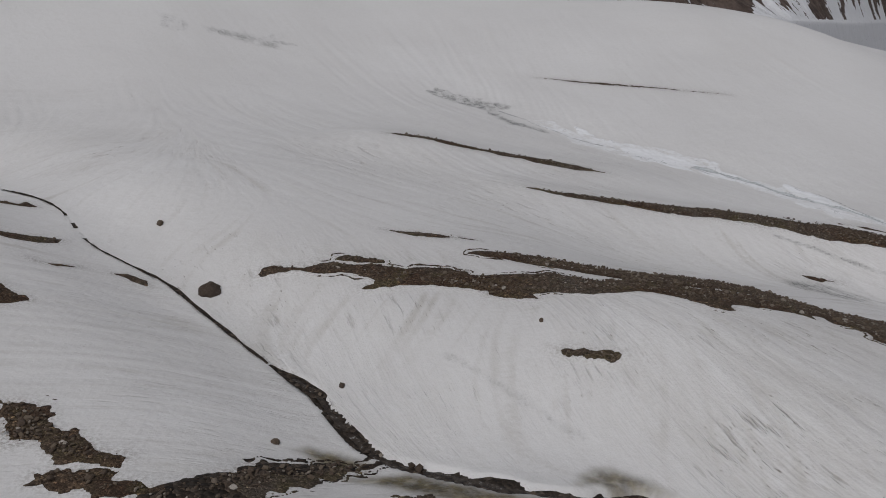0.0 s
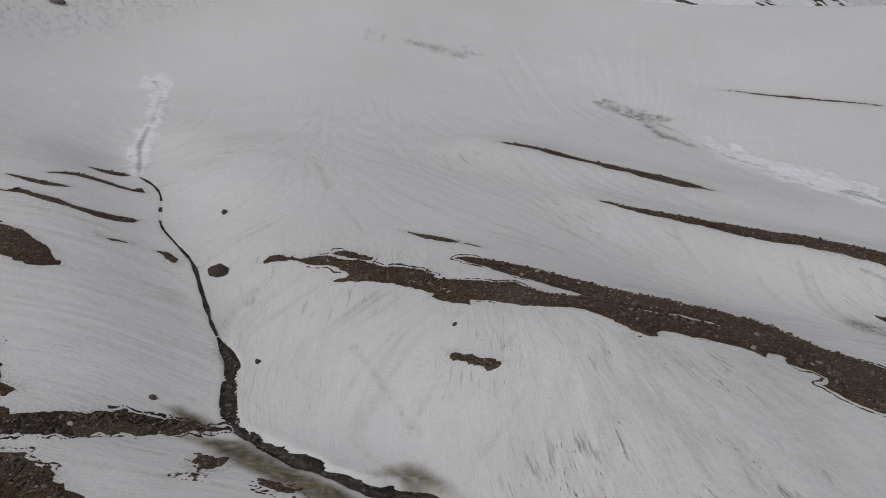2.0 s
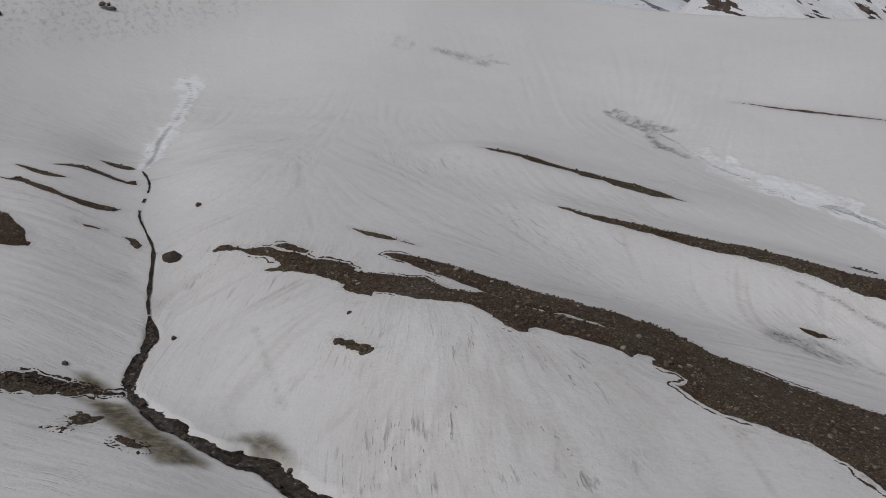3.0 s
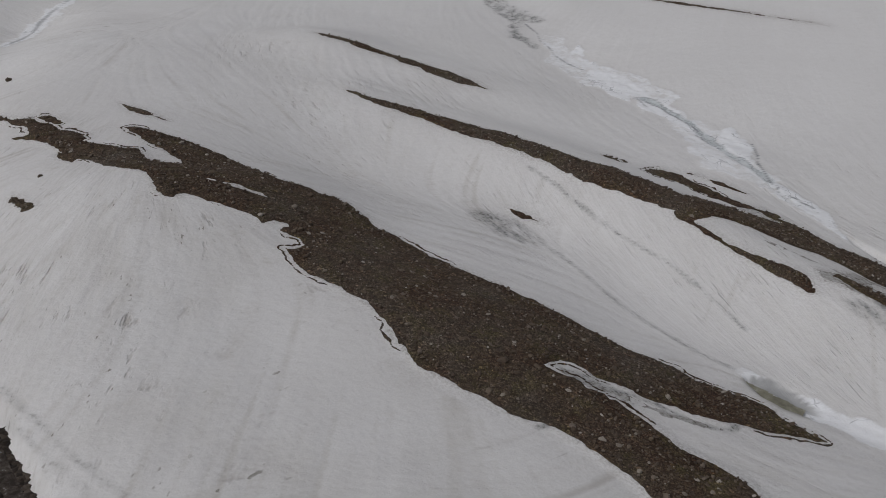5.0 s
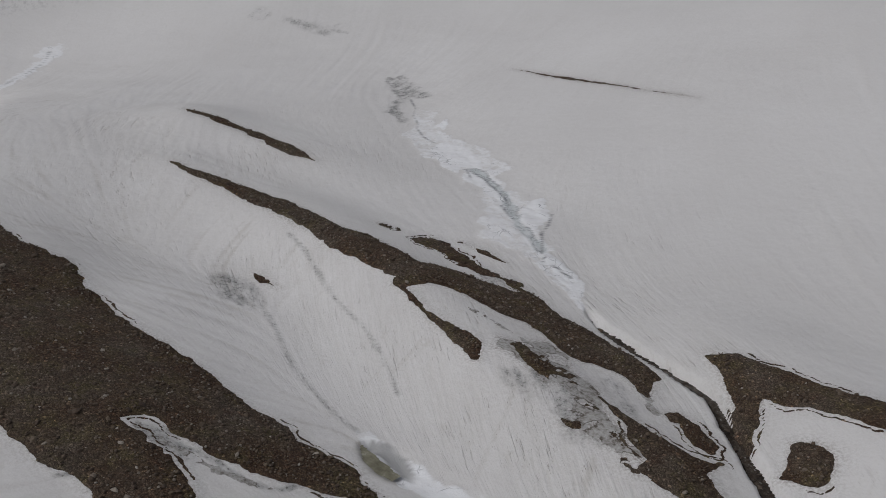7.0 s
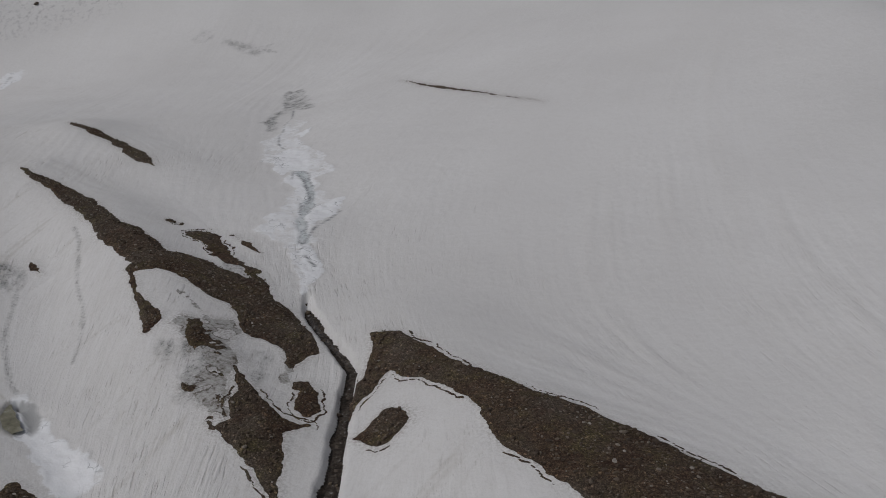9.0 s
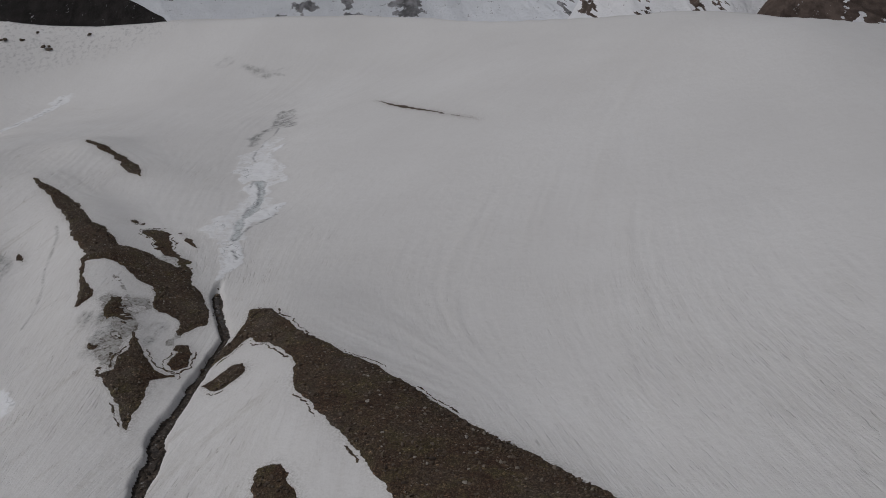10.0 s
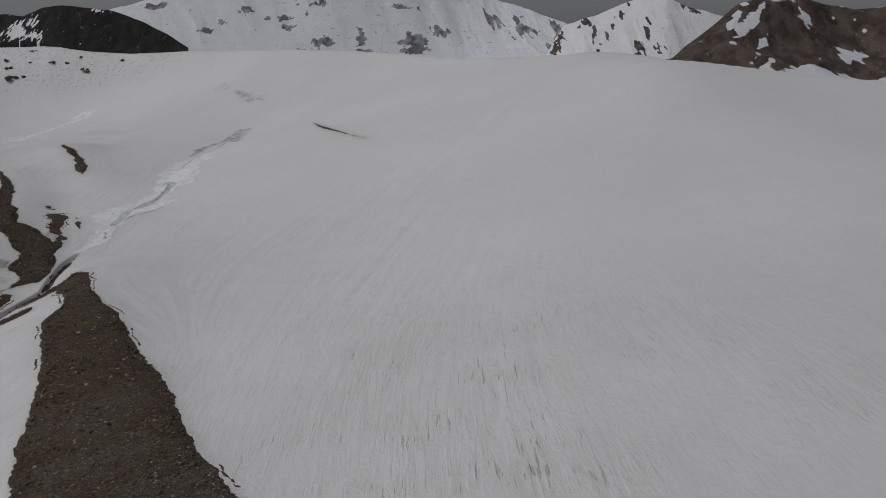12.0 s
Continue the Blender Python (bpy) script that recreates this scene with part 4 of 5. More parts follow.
rx_, ry_ = GX[run], GY[run]
for o in ICE_PATCHES:
    icy[run] = np.maximum(icy[run], 1 - step(-0.5, 0.5, outline_distance(rx_, ry_, o) + 2.4 * fractal(rx_, ry_, 2.6, 5, 1.5) + 0.1))
channel, split = np.zeros(GX.shape), np.zeros(GX.shape)
d, along = line_distance(rx_, ry_, ICE_CHANNEL)
channel[run] = 1 - step(0.3, 0.75, d + 1.0 * fractal(rx_, ry_, 1.6, 4, 5.1))
rim = np.abs(d + 1.0 * fractal(rx_, ry_, 1.6, 4, 5.1) - 0.5)
split[run] = 0.8 * (1 - step(0.0, 0.14, rim)) * step(0.4, 0.6, value_noise(rx_, ry_, 2.5, 3.0))
for line in ICE_CRACKS:
    split[run] = np.maximum(split[run], 1 - step(-0.04, 0.17, line_distance(rx_, ry_, line)[0] + 0.3 * fractal(rx_, ry_, 1.0, 3, 2.2)))
left_d, left_a = line_distance(GX, GY, ICE_LEFT)
left_w = np.interp(left_a, range(len(ICE_LEFT)), [3.2, 3.0, 2.4, 3.2, 0.8])
icy = np.maximum(icy, 0.75 * (1 - step(0.3, 1.0, left_d / left_w + 1.9 * fractal(GX, GY, 3.0, 5, 2.5))))
spout_d, spout_a = line_distance(GX, GY, SPOUT)
spout_w = np.interp(spout_a, range(len(SPOUT)), np.linspace(1.0, 2.6, len(SPOUT)))
icy = np.maximum(icy, 0.95 * (1 - step(0.4, 1.0, spout_d / spout_w + 1.2 * fractal(GX, GY, 2.0, 3, 4.5))) * step(0.2, 1.3, spout_a) * (1 - step(len(SPOUT) - 2.0, len(SPOUT) - 1.2, spout_a)))
blocks = icy * 0.55 * np.abs(fractal(GX, GY, 1.8, 4, 6.6))
Z = LAND - CUT + relief + blocks
snowfield, used = grid_mesh("ground", GX, GY, Z, np.ones((len(gy) - 1, len(gx) - 1), bool), SNOW)
tagged(snowfield, "old wind-scoured snow slope with meltwater runnels and dirty streaks", "snowfield", kind="structure")
set_attribute(snowfield, "streak", np.clip(0.25 + 0.28 * RILL * patchy, 0, 1) * step(0.2, 2.0, bare))
set_attribute(snowfield, "comb", COMB * step(0.2, 1.5, bare) * (1 - 0.8 * step(85, 135, GY)) * (1 - icy))
set_attribute(snowfield, "across", ACROSS)
set_attribute(snowfield, "along", ALONG)
set_attribute(snowfield, "calm", step(0.0, 1.0, bare) * (1 - 0.95 * step(90, 150, GY - 0.22 * np.maximum(GX - 60, 0))) * (0.35 + 0.85 * step(0.3, 0.62, value_noise(GX, GY, 17, 3.3) * 0.6 + value_noise(GX, GY, 6, 8.3) * 0.4)) * (1 - icy) * crowd * (1 + 0.5 * np.exp(-(((GX - 25) / 28) ** 2) - ((GY - 50) / 14) ** 2) + 0.4 * step(100, 140, GX)))
set_attribute(snowfield, "dirt", np.clip(0.55 * np.exp(-np.clip(bare, 0, 30) / 0.45) + 0.25 * np.exp(-np.clip(bare, 0, 30) / 2.0) * value_noise(GX, GY, 3.0, 2), 0, 1))
wander2 = np.abs(left_d + 1.2 * fractal(GX, GY, 5.0, 4, 3.7))
set_attribute(snowfield, "crack", np.maximum(split, 0.6 * (1 - step(0.05, 0.4, wander2)) * (left_d < 3)))
set_attribute(snowfield, "channel", channel)
u, v = hollow(GX, GY)
set_attribute(snowfield, "sleek", step(0.0, 0.08, u) * (1 - step(0.75, 1.05, u)) * step(-0.05, 0.2, v) * (1 - step(0.85, 1.05, v)))
set_attribute(snowfield, "ice", icy * (0.75 + 0.5 * fractal(GX, GY, 2.0, 3, 1.2)))
slush = np.zeros(GX.shape)
for ox, oy, rx, ry, turn, much in SLUSH:
    c, s = math.cos(radians(turn)), math.sin(radians(turn))
    u, v = (GX - ox) * c + (GY - oy) * s, -(GX - ox) * s + (GY - oy) * c
    slush = np.maximum(slush, much * (1 - step(0.25, 1.0, np.hypot(u / rx, v / ry) + 2.6 * fractal(GX, GY, 6, 5, 2.2))))
slush[run] = np.maximum(slush[run], 0.95 * (1 - step(-0.6, 0.6, outline_distance(rx_, ry_, SPRING) + 3.0 * fractal(rx_, ry_, 3.0, 4, 2.2))))
for line, w, much in MELT_LINES:
    d, along = line_distance(GX, GY, line)
    slush = np.maximum(slush, much * (1 - step(0.15, 1.0, d / w + 0.8 * fractal(GX, GY, 2.5, 3, 5.5))))
glaze = np.zeros(GX.shape)
for o, much in GREY_ICE:
    glaze[core] = np.maximum(glaze[core], much * 0.85 * (1 - step(-0.7, 0.5, outline_distance(GX[core], GY[core], o))))
set_attribute(snowfield, "glaze", glaze)
set_attribute(snowfield, "slush", slush)
silt = np.zeros(GX.shape)
for o, much in SILT:
    silt[core] = np.maximum(silt[core], np.minimum(1, 1.3 * much) * (1 - step(-0.8, 0.5, outline_distance(GX[core], GY[core], o) + 1.0 * fractal(GX[core], GY[core], 2.0, 4, 3.3))))
set_attribute(snowfield, "silt", silt)
set_attribute(snowfield, "face", step(2, 9, np.where(GY > np.interp(GX, [p[0] for p in BANK], [p[1] for p in BANK]), line_distance(GX, GY, [p[:2] for p in BANK])[0], 0)) * (1 - step(-80, -66, GX)))


# ---- bare ribs and patches of scree ----
def pebble(rng, size):
    """A rough stone: a dented, flattened icosphere of 20 faces."""
    t = 1.618
    v = np.array([(-1, t, 0), (1, t, 0), (-1, -t, 0), (1, -t, 0), (0, -1, t), (0, 1, t), (0, -1, -t), (0, 1, -t), (t, 0, -1), (t, 0, 1), (-t, 0, -1), (-t, 0, 1)], float) / 1.9
    v *= rng.uniform(0.72, 1.25, (12, 1)) * rng.uniform(0.7, 1.3, 3) * (1, 1, 0.65)
    q = Euler(rng.uniform(-0.5, 0.5, 3) * (1, 1, 12)).to_matrix()
    return v @ np.array(q).T * size


ICO = [(0, 11, 5), (0, 5, 1), (0, 1, 7), (0, 7, 10), (0, 10, 11), (1, 5, 9), (5, 11, 4), (11, 10, 2), (10, 7, 6), (7, 1, 8), (3, 9, 4), (3, 4, 2), (3, 2, 6), (3, 6, 8), (3, 8, 9), (4, 9, 5), (2, 4, 11), (6, 2, 10), (8, 6, 7), (9, 8, 1)]
rng = np.random.default_rng(11)
ROCK_MESHES = []
for k in range(8):
    me = bpy.data.meshes.new("rock")
    me.from_pydata(pebble(rng, 1.0).tolist(), [], ICO)
    me.materials.append(STONE)
    ROCK_MESHES.append(me)


def bare_distance(x, y, outlines, holes):
    d = np.full(np.shape(x), 1e9)
    for o in outlines:
        d = np.minimum(d, outline_distance(x, y, o))
    for o in holes:
        d = np.maximum(d, -outline_distance(x, y, o))
    return d


def scree_patch(name, outlines, holes, label, category, res=0.13, thick=0.2, stones=0, rocks=0, rag=0.55, inset=0.0, lip_shades=1.0, group="", mat=SCREE):
    xs, ys = [p[0] for o in outlines for p in o], [p[1] for o in outlines for p in o]
    x0, x1, y0, y1 = min(xs) - 1, max(xs) + 1, min(ys) - 1, max(ys) + 1
    X, Y = np.meshgrid(np.arange(x0, x1, res), np.arange(y0, y1, res))
    d = bare_distance(X, Y, outlines, holes) + inset
    d = d + rag * 1.5 * fractal(X, Y, 2.2, 4, 4.4) + rag * 0.9 * fractal(X, Y, 0.55, 3, 9.9)
    inside = np.clip(-d, 0, 50)
    h = thick * (1 - np.exp(-inside / 0.9)) * (0.75 + 0.5 * fractal(X, Y, 6, 3, 1.0)) + 0.02
    h = h + 0.13 * fractal(X, Y, 1.1, 4, 2.0) * np.clip(inside, 0, 1)
    h = np.where(d > 0, 0.02 - 0.5 * d, h)
    # Thin lines of dark scree beside the edge paint the snow rim's shadow gap.
    off = 0.34 + 0.9 * np.abs(fractal(X, Y, 3.5, 3, 6.0))
    lip_shade = (0.9 + 0.3 * value_noise(X, Y, 0.5, 2.0)) * np.exp(-(((d - off) / 0.12) ** 2)) * step(0.56, 0.66, value_noise(X, Y, 4.0, 3.0))
    h = np.where(d > 0.16, np.maximum(np.where(d < 0.3, h, -0.12), -0.12 + 0.18 * lip_shades * lip_shade), h)
    Zs = surface(X, Y) + h + 0.35 * np.clip(cut(X, Y) - 0.15, 0, 1) * (1 - step(-0.2, 0.3, d))
    low = h > -0.1
    keep = low[:-1, :-1] | low[1:, :-1] | low[:-1, 1:] | low[1:, 1:]
    thing = new(name)
    tagged(thing, label, category, group)
    sheet, _ = grid_mesh("scree", X, Y, Zs, keep, mat, thing)
    tagged(sheet, kind="stuff")
    r = np.random.default_rng(int(abs(x0) * 10) + len(outlines))
    px, py = r.uniform(x0, x1, stones * 6 + 10), r.uniform(y0, y1, stones * 6 + 10)
    ok = bare_distance(px, py, outlines, holes) < -0.12 - 0.3 * r.random(len(px)) - inset
    px, py = px[ok][:stones], py[ok][:stones]
    if len(px):
        pz = surface(px, py) + thick * 0.75
        V, Fc = [], []
        for k in range(len(px)):
            s = 0.04 + 0.045 * r.random() + 0.14 * r.random() ** 7
            V.append(pebble(r, s) + (px[k], py[k], pz[k]))
            Fc.extend([(a + 12 * k, b + 12 * k, c + 12 * k) for a, b, c in ICO])
        gravel = part("gravel", np.concatenate(V).tolist(), Fc, STONE, thing, "scattered brown and grey stones", False)
        tagged(gravel, kind="stuff")
    px, py = r.uniform(x0, x1, rocks * 8 + 10), r.uniform(y0, y1, rocks * 8 + 10)
    ok = bare_distance(px, py, outlines, holes) < -0.45 - inset
    px, py = px[ok][:rocks], py[ok][:rocks]
    if len(px):
        pz = surface(px, py) + thick * 0.8
    for k in range(len(px)):
        ob = new("rock", ROCK_MESHES[k % 8])
        s = 0.12 + 0.18 * r.random() ** 3
        ob.matrix_basis = pose(px[k], py[k], pz[k], 0, 0, r.uniform(0, 360)) @ Matrix.Diagonal((s, s, s, 1))
        ob.parent = thing
    return thing


scree_patch("moraine_rib", [o for k in ("main rib", "rib body", "rib arms") for o in BARE[k][0]], BARE["main rib"][1], "long brown rib of bare scree forking down the snow", "moraine", stones=9000, rocks=220)
scree_patch("moraine_rib", *BARE["second rib"], "narrow brown scree rib tapering up the snow slope", "moraine", stones=3600, rocks=70, lip_shades=0.55)
scree_patch("moraine_rib", *BARE["right rib"], "broad brown scree rib beside a meltwater gully", "moraine", stones=7500, rocks=200, res=0.14, inset=-0.1)
scree_patch("scree_patch", *BARE["mid1"], "dark patch of scree among dirty melting snow", "scree", stones=60, group='patches beside the gully')
scree_patch("scree_patch", *BARE["mid2"], "dark patch of scree among dirty melting snow", "scree", stones=300, group='patches beside the gully')
scree_patch("scree_patch", *BARE["mid3"], "dark patch of scree among dirty melting snow", "scree", stones=60, group='patches beside the gully')
scree_patch("scree_patch", *BARE["mid4"], "dark patch of scree among dirty melting snow", "scree", stones=60, group='patches beside the gully')
scree_patch("scree_patch", *BARE["up1"], "ragged dark strip of scree melting out of snow", "scree", stones=60, rag=1.2)
scree_patch("scree_patch", *BARE["up2"], "ragged dark strip of scree melting out of snow", "scree", stones=60, rag=1.2)
scree_patch("scree_patch", *BARE["bay"], "small brown scree patch in a snow hollow", "scree", stones=150)
scree_patch("scree_patch", *BARE["patch2"], "brown scree patch with a ragged upper edge", "scree", stones=400, rocks=12, rag=0.8)
scree_patch("scree_streak", *BARE["s1"], "thin dark scree streak across the snow", "scree", stones=200, rag=0.55, res=0.15, inset=0.2, lip_shades=0.0)
scree_patch("scree_streak", *BARE["s2"], "thin dark scree streak across the snow", "scree", stones=200, rag=0.55, res=0.15, inset=0.08, lip_shades=0.0)
scree_patch("scree_streak", *BARE["s4"], "thin dark scree streak across the snow", "scree", stones=60, rag=0.55, res=0.15, inset=0.08, lip_shades=0.0)
scree_patch("scree_streak", *BARE["p1"], "slim dark scree streak running to the stream", "scree", stones=60, rag=0.35, lip_shades=0.0, group='streaks beside the stream')
scree_patch("scree_streak", *BARE["p1b"], "slim dark scree streak running to the stream", "scree", stones=60, rag=0.35, lip_shades=0.0, group='streaks beside the stream')
scree_patch("scree_streak", *BARE["p2"], "slim dark scree streak running to the stream", "scree", stones=60, rag=0.35, lip_shades=0.0, group='streaks beside the stream')
scree_patch("scree_streak", *BARE["p0"], "slim dark scree streak running to the stream", "scree", stones=60, rag=0.35, lip_shades=0.0, group='streaks beside the stream')
scree_patch("scree_streak", *BARE["thin"], "slim dark scree streak running to the stream", "scree", stones=60, rag=0.35, lip_shades=0.0, group='streaks beside the stream')
scree_patch("scree_streak", *BARE["bits"], "slim dark scree streak running to the stream", "scree", stones=20, rag=0.5, lip_shades=0.0, group="streaks beside the stream")
scree_patch("scree_patch", *BARE["lp"], "rounded dark brown scree patch on the snow", "scree", stones=300, rocks=10)
scree_patch("scree_patch", *BARE["oval"], "small oval of rubble melting through the snow", "scree", stones=160, rocks=6, rag=0.85, thick=0.14, inset=-0.12)
scree_patch("scree_patch", *BARE["lr"], "broken dark rubble below the long scree rib", "scree", stones=260, rocks=8, rag=1.0)
scree_patch("scree_streak", *BARE["dash"], "short ragged line of dark stones in snow", "scree", stones=40, rag=0.7, lip_shades=0.0)
scree_patch("scree_streak", *BARE["strand"], "short ragged line of dark stones in snow", "scree", stones=40, rag=0.7, lip_shades=0.0)
scree_patch("scree_patch", *BARE["mid5"], "small cluster of dark stones in grey slush", "scree", stones=40, rag=0.9, group='patches beside the gully')
scree_patch("scree_patch", *BARE["mid6"], "small cluster of dark stones in grey slush", "scree", stones=40, rag=0.9, group='patches beside the gully')
scree_patch("scree_patch", *BARE["speck"], "specks of dark stones in stained snow", "scree", stones=50, rag=1.6, thick=0.1)
scree_patch("scree_patch", *BARE["speck2"], "specks of dark stones in stained snow", "scree", stones=50, rag=1.6, thick=0.1)
scree_patch("scree_patch", *BARE["cluster"], "dirty grey ice with dark stones between snow islands", "scree", stones=90, rocks=4, rag=2.6, thick=0.1, inset=1.6)
scree_patch("scree_patch", *BARE["band"], "wet dark rubble beside a meltwater trickle in snow", "scree", stones=260, rocks=10, rag=1.1, mat=WET)
scree_patch("scree_patch", *BARE["lowleft"], "broken dark rubble with snow between the stones", "scree", stones=260, rocks=10, rag=1.1)
scree_patch("scree_patch", *BARE["lowl4"], "broken dark rubble with snow between the stones", "scree", stones=260, rocks=10, rag=1.1)
scree_patch("scree_patch", *BARE["ll2"], "broken dark rubble with snow between the stones", "scree", stones=260, rocks=10, rag=1.1)
scree_patch("scree_patch", *BARE["ll3"], "broken dark rubble with snow between the stones", "scree", stones=260, rocks=10, rag=1.1)


# ---- streams in the cuts ----
def stream(name, line, halves, depth, label):
    pts = [Vector((*p, 0)) for p in line]
    dense = []
    for k in range(len(pts) - 1):
        n = max(2, int((pts[k + 1] - pts[k]).length / 0.25))
        p0, p3 = pts[max(k - 1, 0)], pts[min(k + 2, len(pts) - 1)]
        for i in range(n):
            s = i / n
            a, b = pts[k], pts[k + 1]
            m0, m1 = (b - p0) / 2, (p3 - a) / 2
            q = a * (2 * s**3 - 3 * s**2 + 1) + m0 * (s**3 - 2 * s**2 + s) + b * (3 * s**2 - 2 * s**3) + m1 * (s**3 - s**2)
            dense.append((q.x, q.y, halves[k] + (halves[k + 1] - halves[k]) * s))
    P = np.array(dense)
    T = np.gradient(P[:, :2], axis=0)
    T /= np.linalg.norm(T, axis=1)[:, None] + 1e-9
    N = np.stack([-T[:, 1], T[:, 0]], 1)
    across = np.linspace(-1, 1, 13)
    reach = P[:, 2:3] * 1.25 + 0.22
    X = P[:, :1] + N[:, :1] * across * reach
    Y = P[:, 1:2] + N[:, 1:] * across * reach
    base = land(P[:, 0], P[:, 1])[:, None] - depth * np.clip(P[:, 2:3] / max(halves) * 1.6, 0.4, 1)
    bed = base + 0.12 + 0.2 * depth * np.clip(P[:, 2:3] * 2, 0.2, 1) * np.abs(across) ** 3 + 0.3 * fractal(X, Y, 0.9, 3, 2.7)
    thin = 1 - step(0.1, 0.2, P[:, 2:3])
    thread = (0.06 + 0.2 * value_noise(P[:, :1], P[:, 1:2], 1.2, 3.0)) * across
    X, Y = X * (1 - thin) + thin * (P[:, :1] + N[:, :1] * thread), Y * (1 - thin) + thin * (P[:, 1:2] + N[:, 1:] * thread)
    bridge = 1 - step(0.3, 0.38, value_noise(P[:, :1], P[:, 1:2], 2.0, 5.0))
    bed = bed * (1 - thin) + thin * (surface(X, Y) + 0.08 - 0.6 * bridge + 0.1 * fractal(X, Y, 0.6, 3, 2.7))
    thing = new(name)
    tagged(thing, label, "stream", kind="structure")
    keep = np.ones((X.shape[0] - 1, X.shape[1] - 1), bool)
    grid_mesh("stream_bed", X, Y, bed, keep, WET, thing)
    wx = P[:, :1] + N[:, :1] * across * reach * 0.34 + 0.15 * fractal(P[:, :1], P[:, 1:2], 2.0, 2, 1)
    wy = P[:, 1:2] + N[:, 1:] * across * reach * 0.34
    grid_mesh("water", wx, wy, base - thin + 0.15 + 0.04 * fractal(wx, wy, 0.5, 2, 3.0) + 0 * across, keep, WATER, thing, "shallow meltwater")
    r = np.random.default_rng(5)
    for k in range(min(70, len(P) // 3)):
        i = int(r.integers(0, len(P)))
        o = r.uniform(-0.9, 0.9) * P[i, 2]
        x, y = P[i, 0] + N[i, 0] * o, P[i, 1] + N[i, 1] * o
        s = min(0.1 + 0.22 * r.random() ** 2, 0.6 * P[i, 2])
        if P[i, 2] < 0.2:
            continue
        ob = new("rock", ROCK_MESHES[k % 8])
        ob.matrix_basis = pose(x, y, base[i, 0] + 0.2, 0, 0, r.uniform(0, 360)) @ Matrix.Diagonal((s, s, s, 1))
        ob.parent = thing


for key, (line, halves, depth) in STREAMS.items():
    stream("stream", line, halves, depth, "narrow dark meltwater stream with wet stones cut into snow")


# ---- murky pool in the melt hollow ----
def pool():
    X, Y = np.meshgrid(np.arange(63, 69, 0.12), np.arange(74.6, 78.6, 0.12))
    u, v = hollow(X, Y)
    level = land(X, Y) - 0.16 + 0.05 * fractal(X, Y, 0.7, 3, 2.0)
    inside = (u > -0.01) & (u < 0.8) & (v > -1.05) & (v < -0.12)
    keep = inside[:-1, :-1] & inside[1:, :-1] & inside[:-1, 1:] & inside[1:, 1:]
    ob, _ = grid_mesh("meltwater_pool", X, Y, level, keep, MURK)
    tagged(ob, "murky olive meltwater pool in a snow hollow", "pool", kind="structure")


pool()


# ---- single boulders on the snow ----
def boulder(x, y, size, label):
    bm = bmesh.new()
    bmesh.ops.create_icosphere(bm, subdivisions=3, radius=1.0)
    for v in bm.verts:
        n = noise.fractal(v.co * 0.9 + Vector((x, y, 0)), 0.7, 2.0, 4)
        v.co *= 1 + 0.34 * n
        v.co.z *= 0.8
    me = bpy.data.meshes.new("boulder")
    bm.to_mesh(me)
    bm.free()
    me.materials.append(STONE)
    ob = new("boulder", me)
    ob.matrix_basis = pose(x, y, float(surface(np.array([x]), np.array([y]))[0]) + 0.2 * size, 0, 0, 40 * x) @ Matrix.Diagonal((size, size * 0.75, size, 1))
    tagged(ob, label, "boulder", "boulders on the snow")


boulder(-17.4, 65.7, 0.85, "large dark brown boulder bedded in snow")
boulder(-24.4, 77.4, 0.4, "low dark rock showing through snow")
boulder(7.0, 59.4, 0.22, "small dark rock lying on snow")
boulder(-9.0, 45.9, 0.25, "small dark rock lying on snow")
boulder(-6.2, 54.1, 0.25, "small dark rock lying on snow")


def outcrop(x, y, size, k):
    """A ragged rock sticking out of the steep snow face."""
    z = float(land(np.array([x]), np.array([y]))[0])
    r = np.random.default_rng(40 + k)
    V, faces = [], []
    for i in range(4):
        V.append(pebble(r, size * r.uniform(0.5, 1.0)) + (r.uniform(-1, 1) * size, r.uniform(-1, 1) * size, r.uniform(-0.2, 0.2) * size))
        faces.extend([(a + 12 * i, b + 12 * i, c + 12 * i) for a, b, c in ICO])
    ob = part("rock_outcrop", np.concatenate(V).tolist(), faces, STONE, smooth=False)
    ob.location = (x, y, z)
    tagged(ob, "dark rock outcrop in a steep snow face", "rock", "outcrops below the black hill")


for k, (x, y, size) in enumerate([(-108, 109, 1.1), (-102, 109, 1.2), (-101, 112, 0.8), (-107, 115, 0.6), (-113, 117, 0.9), (-102, 121, 0.7), (-99, 125, 0.7), (-93, 129, 0.8), (-91, 130, 0.9), (-89, 140, 0.7), (-113, 109, 0.7), (-100, 129, 0.5)]):
    outcrop(x, y, size, k)


# ---- mountains round the basin ----
def smooth_curve(a, knots, values):
    """A soft line through the values: linear, then rounded."""
    fine = np.linspace(0, 1, 900)
    v = np.interp(fine, knots, values)
    k = 21
    v = np.convolve(np.pad(v, k // 2, mode="edge"), np.ones(k) / k, "valid")
    return np.interp(a, fine, v)


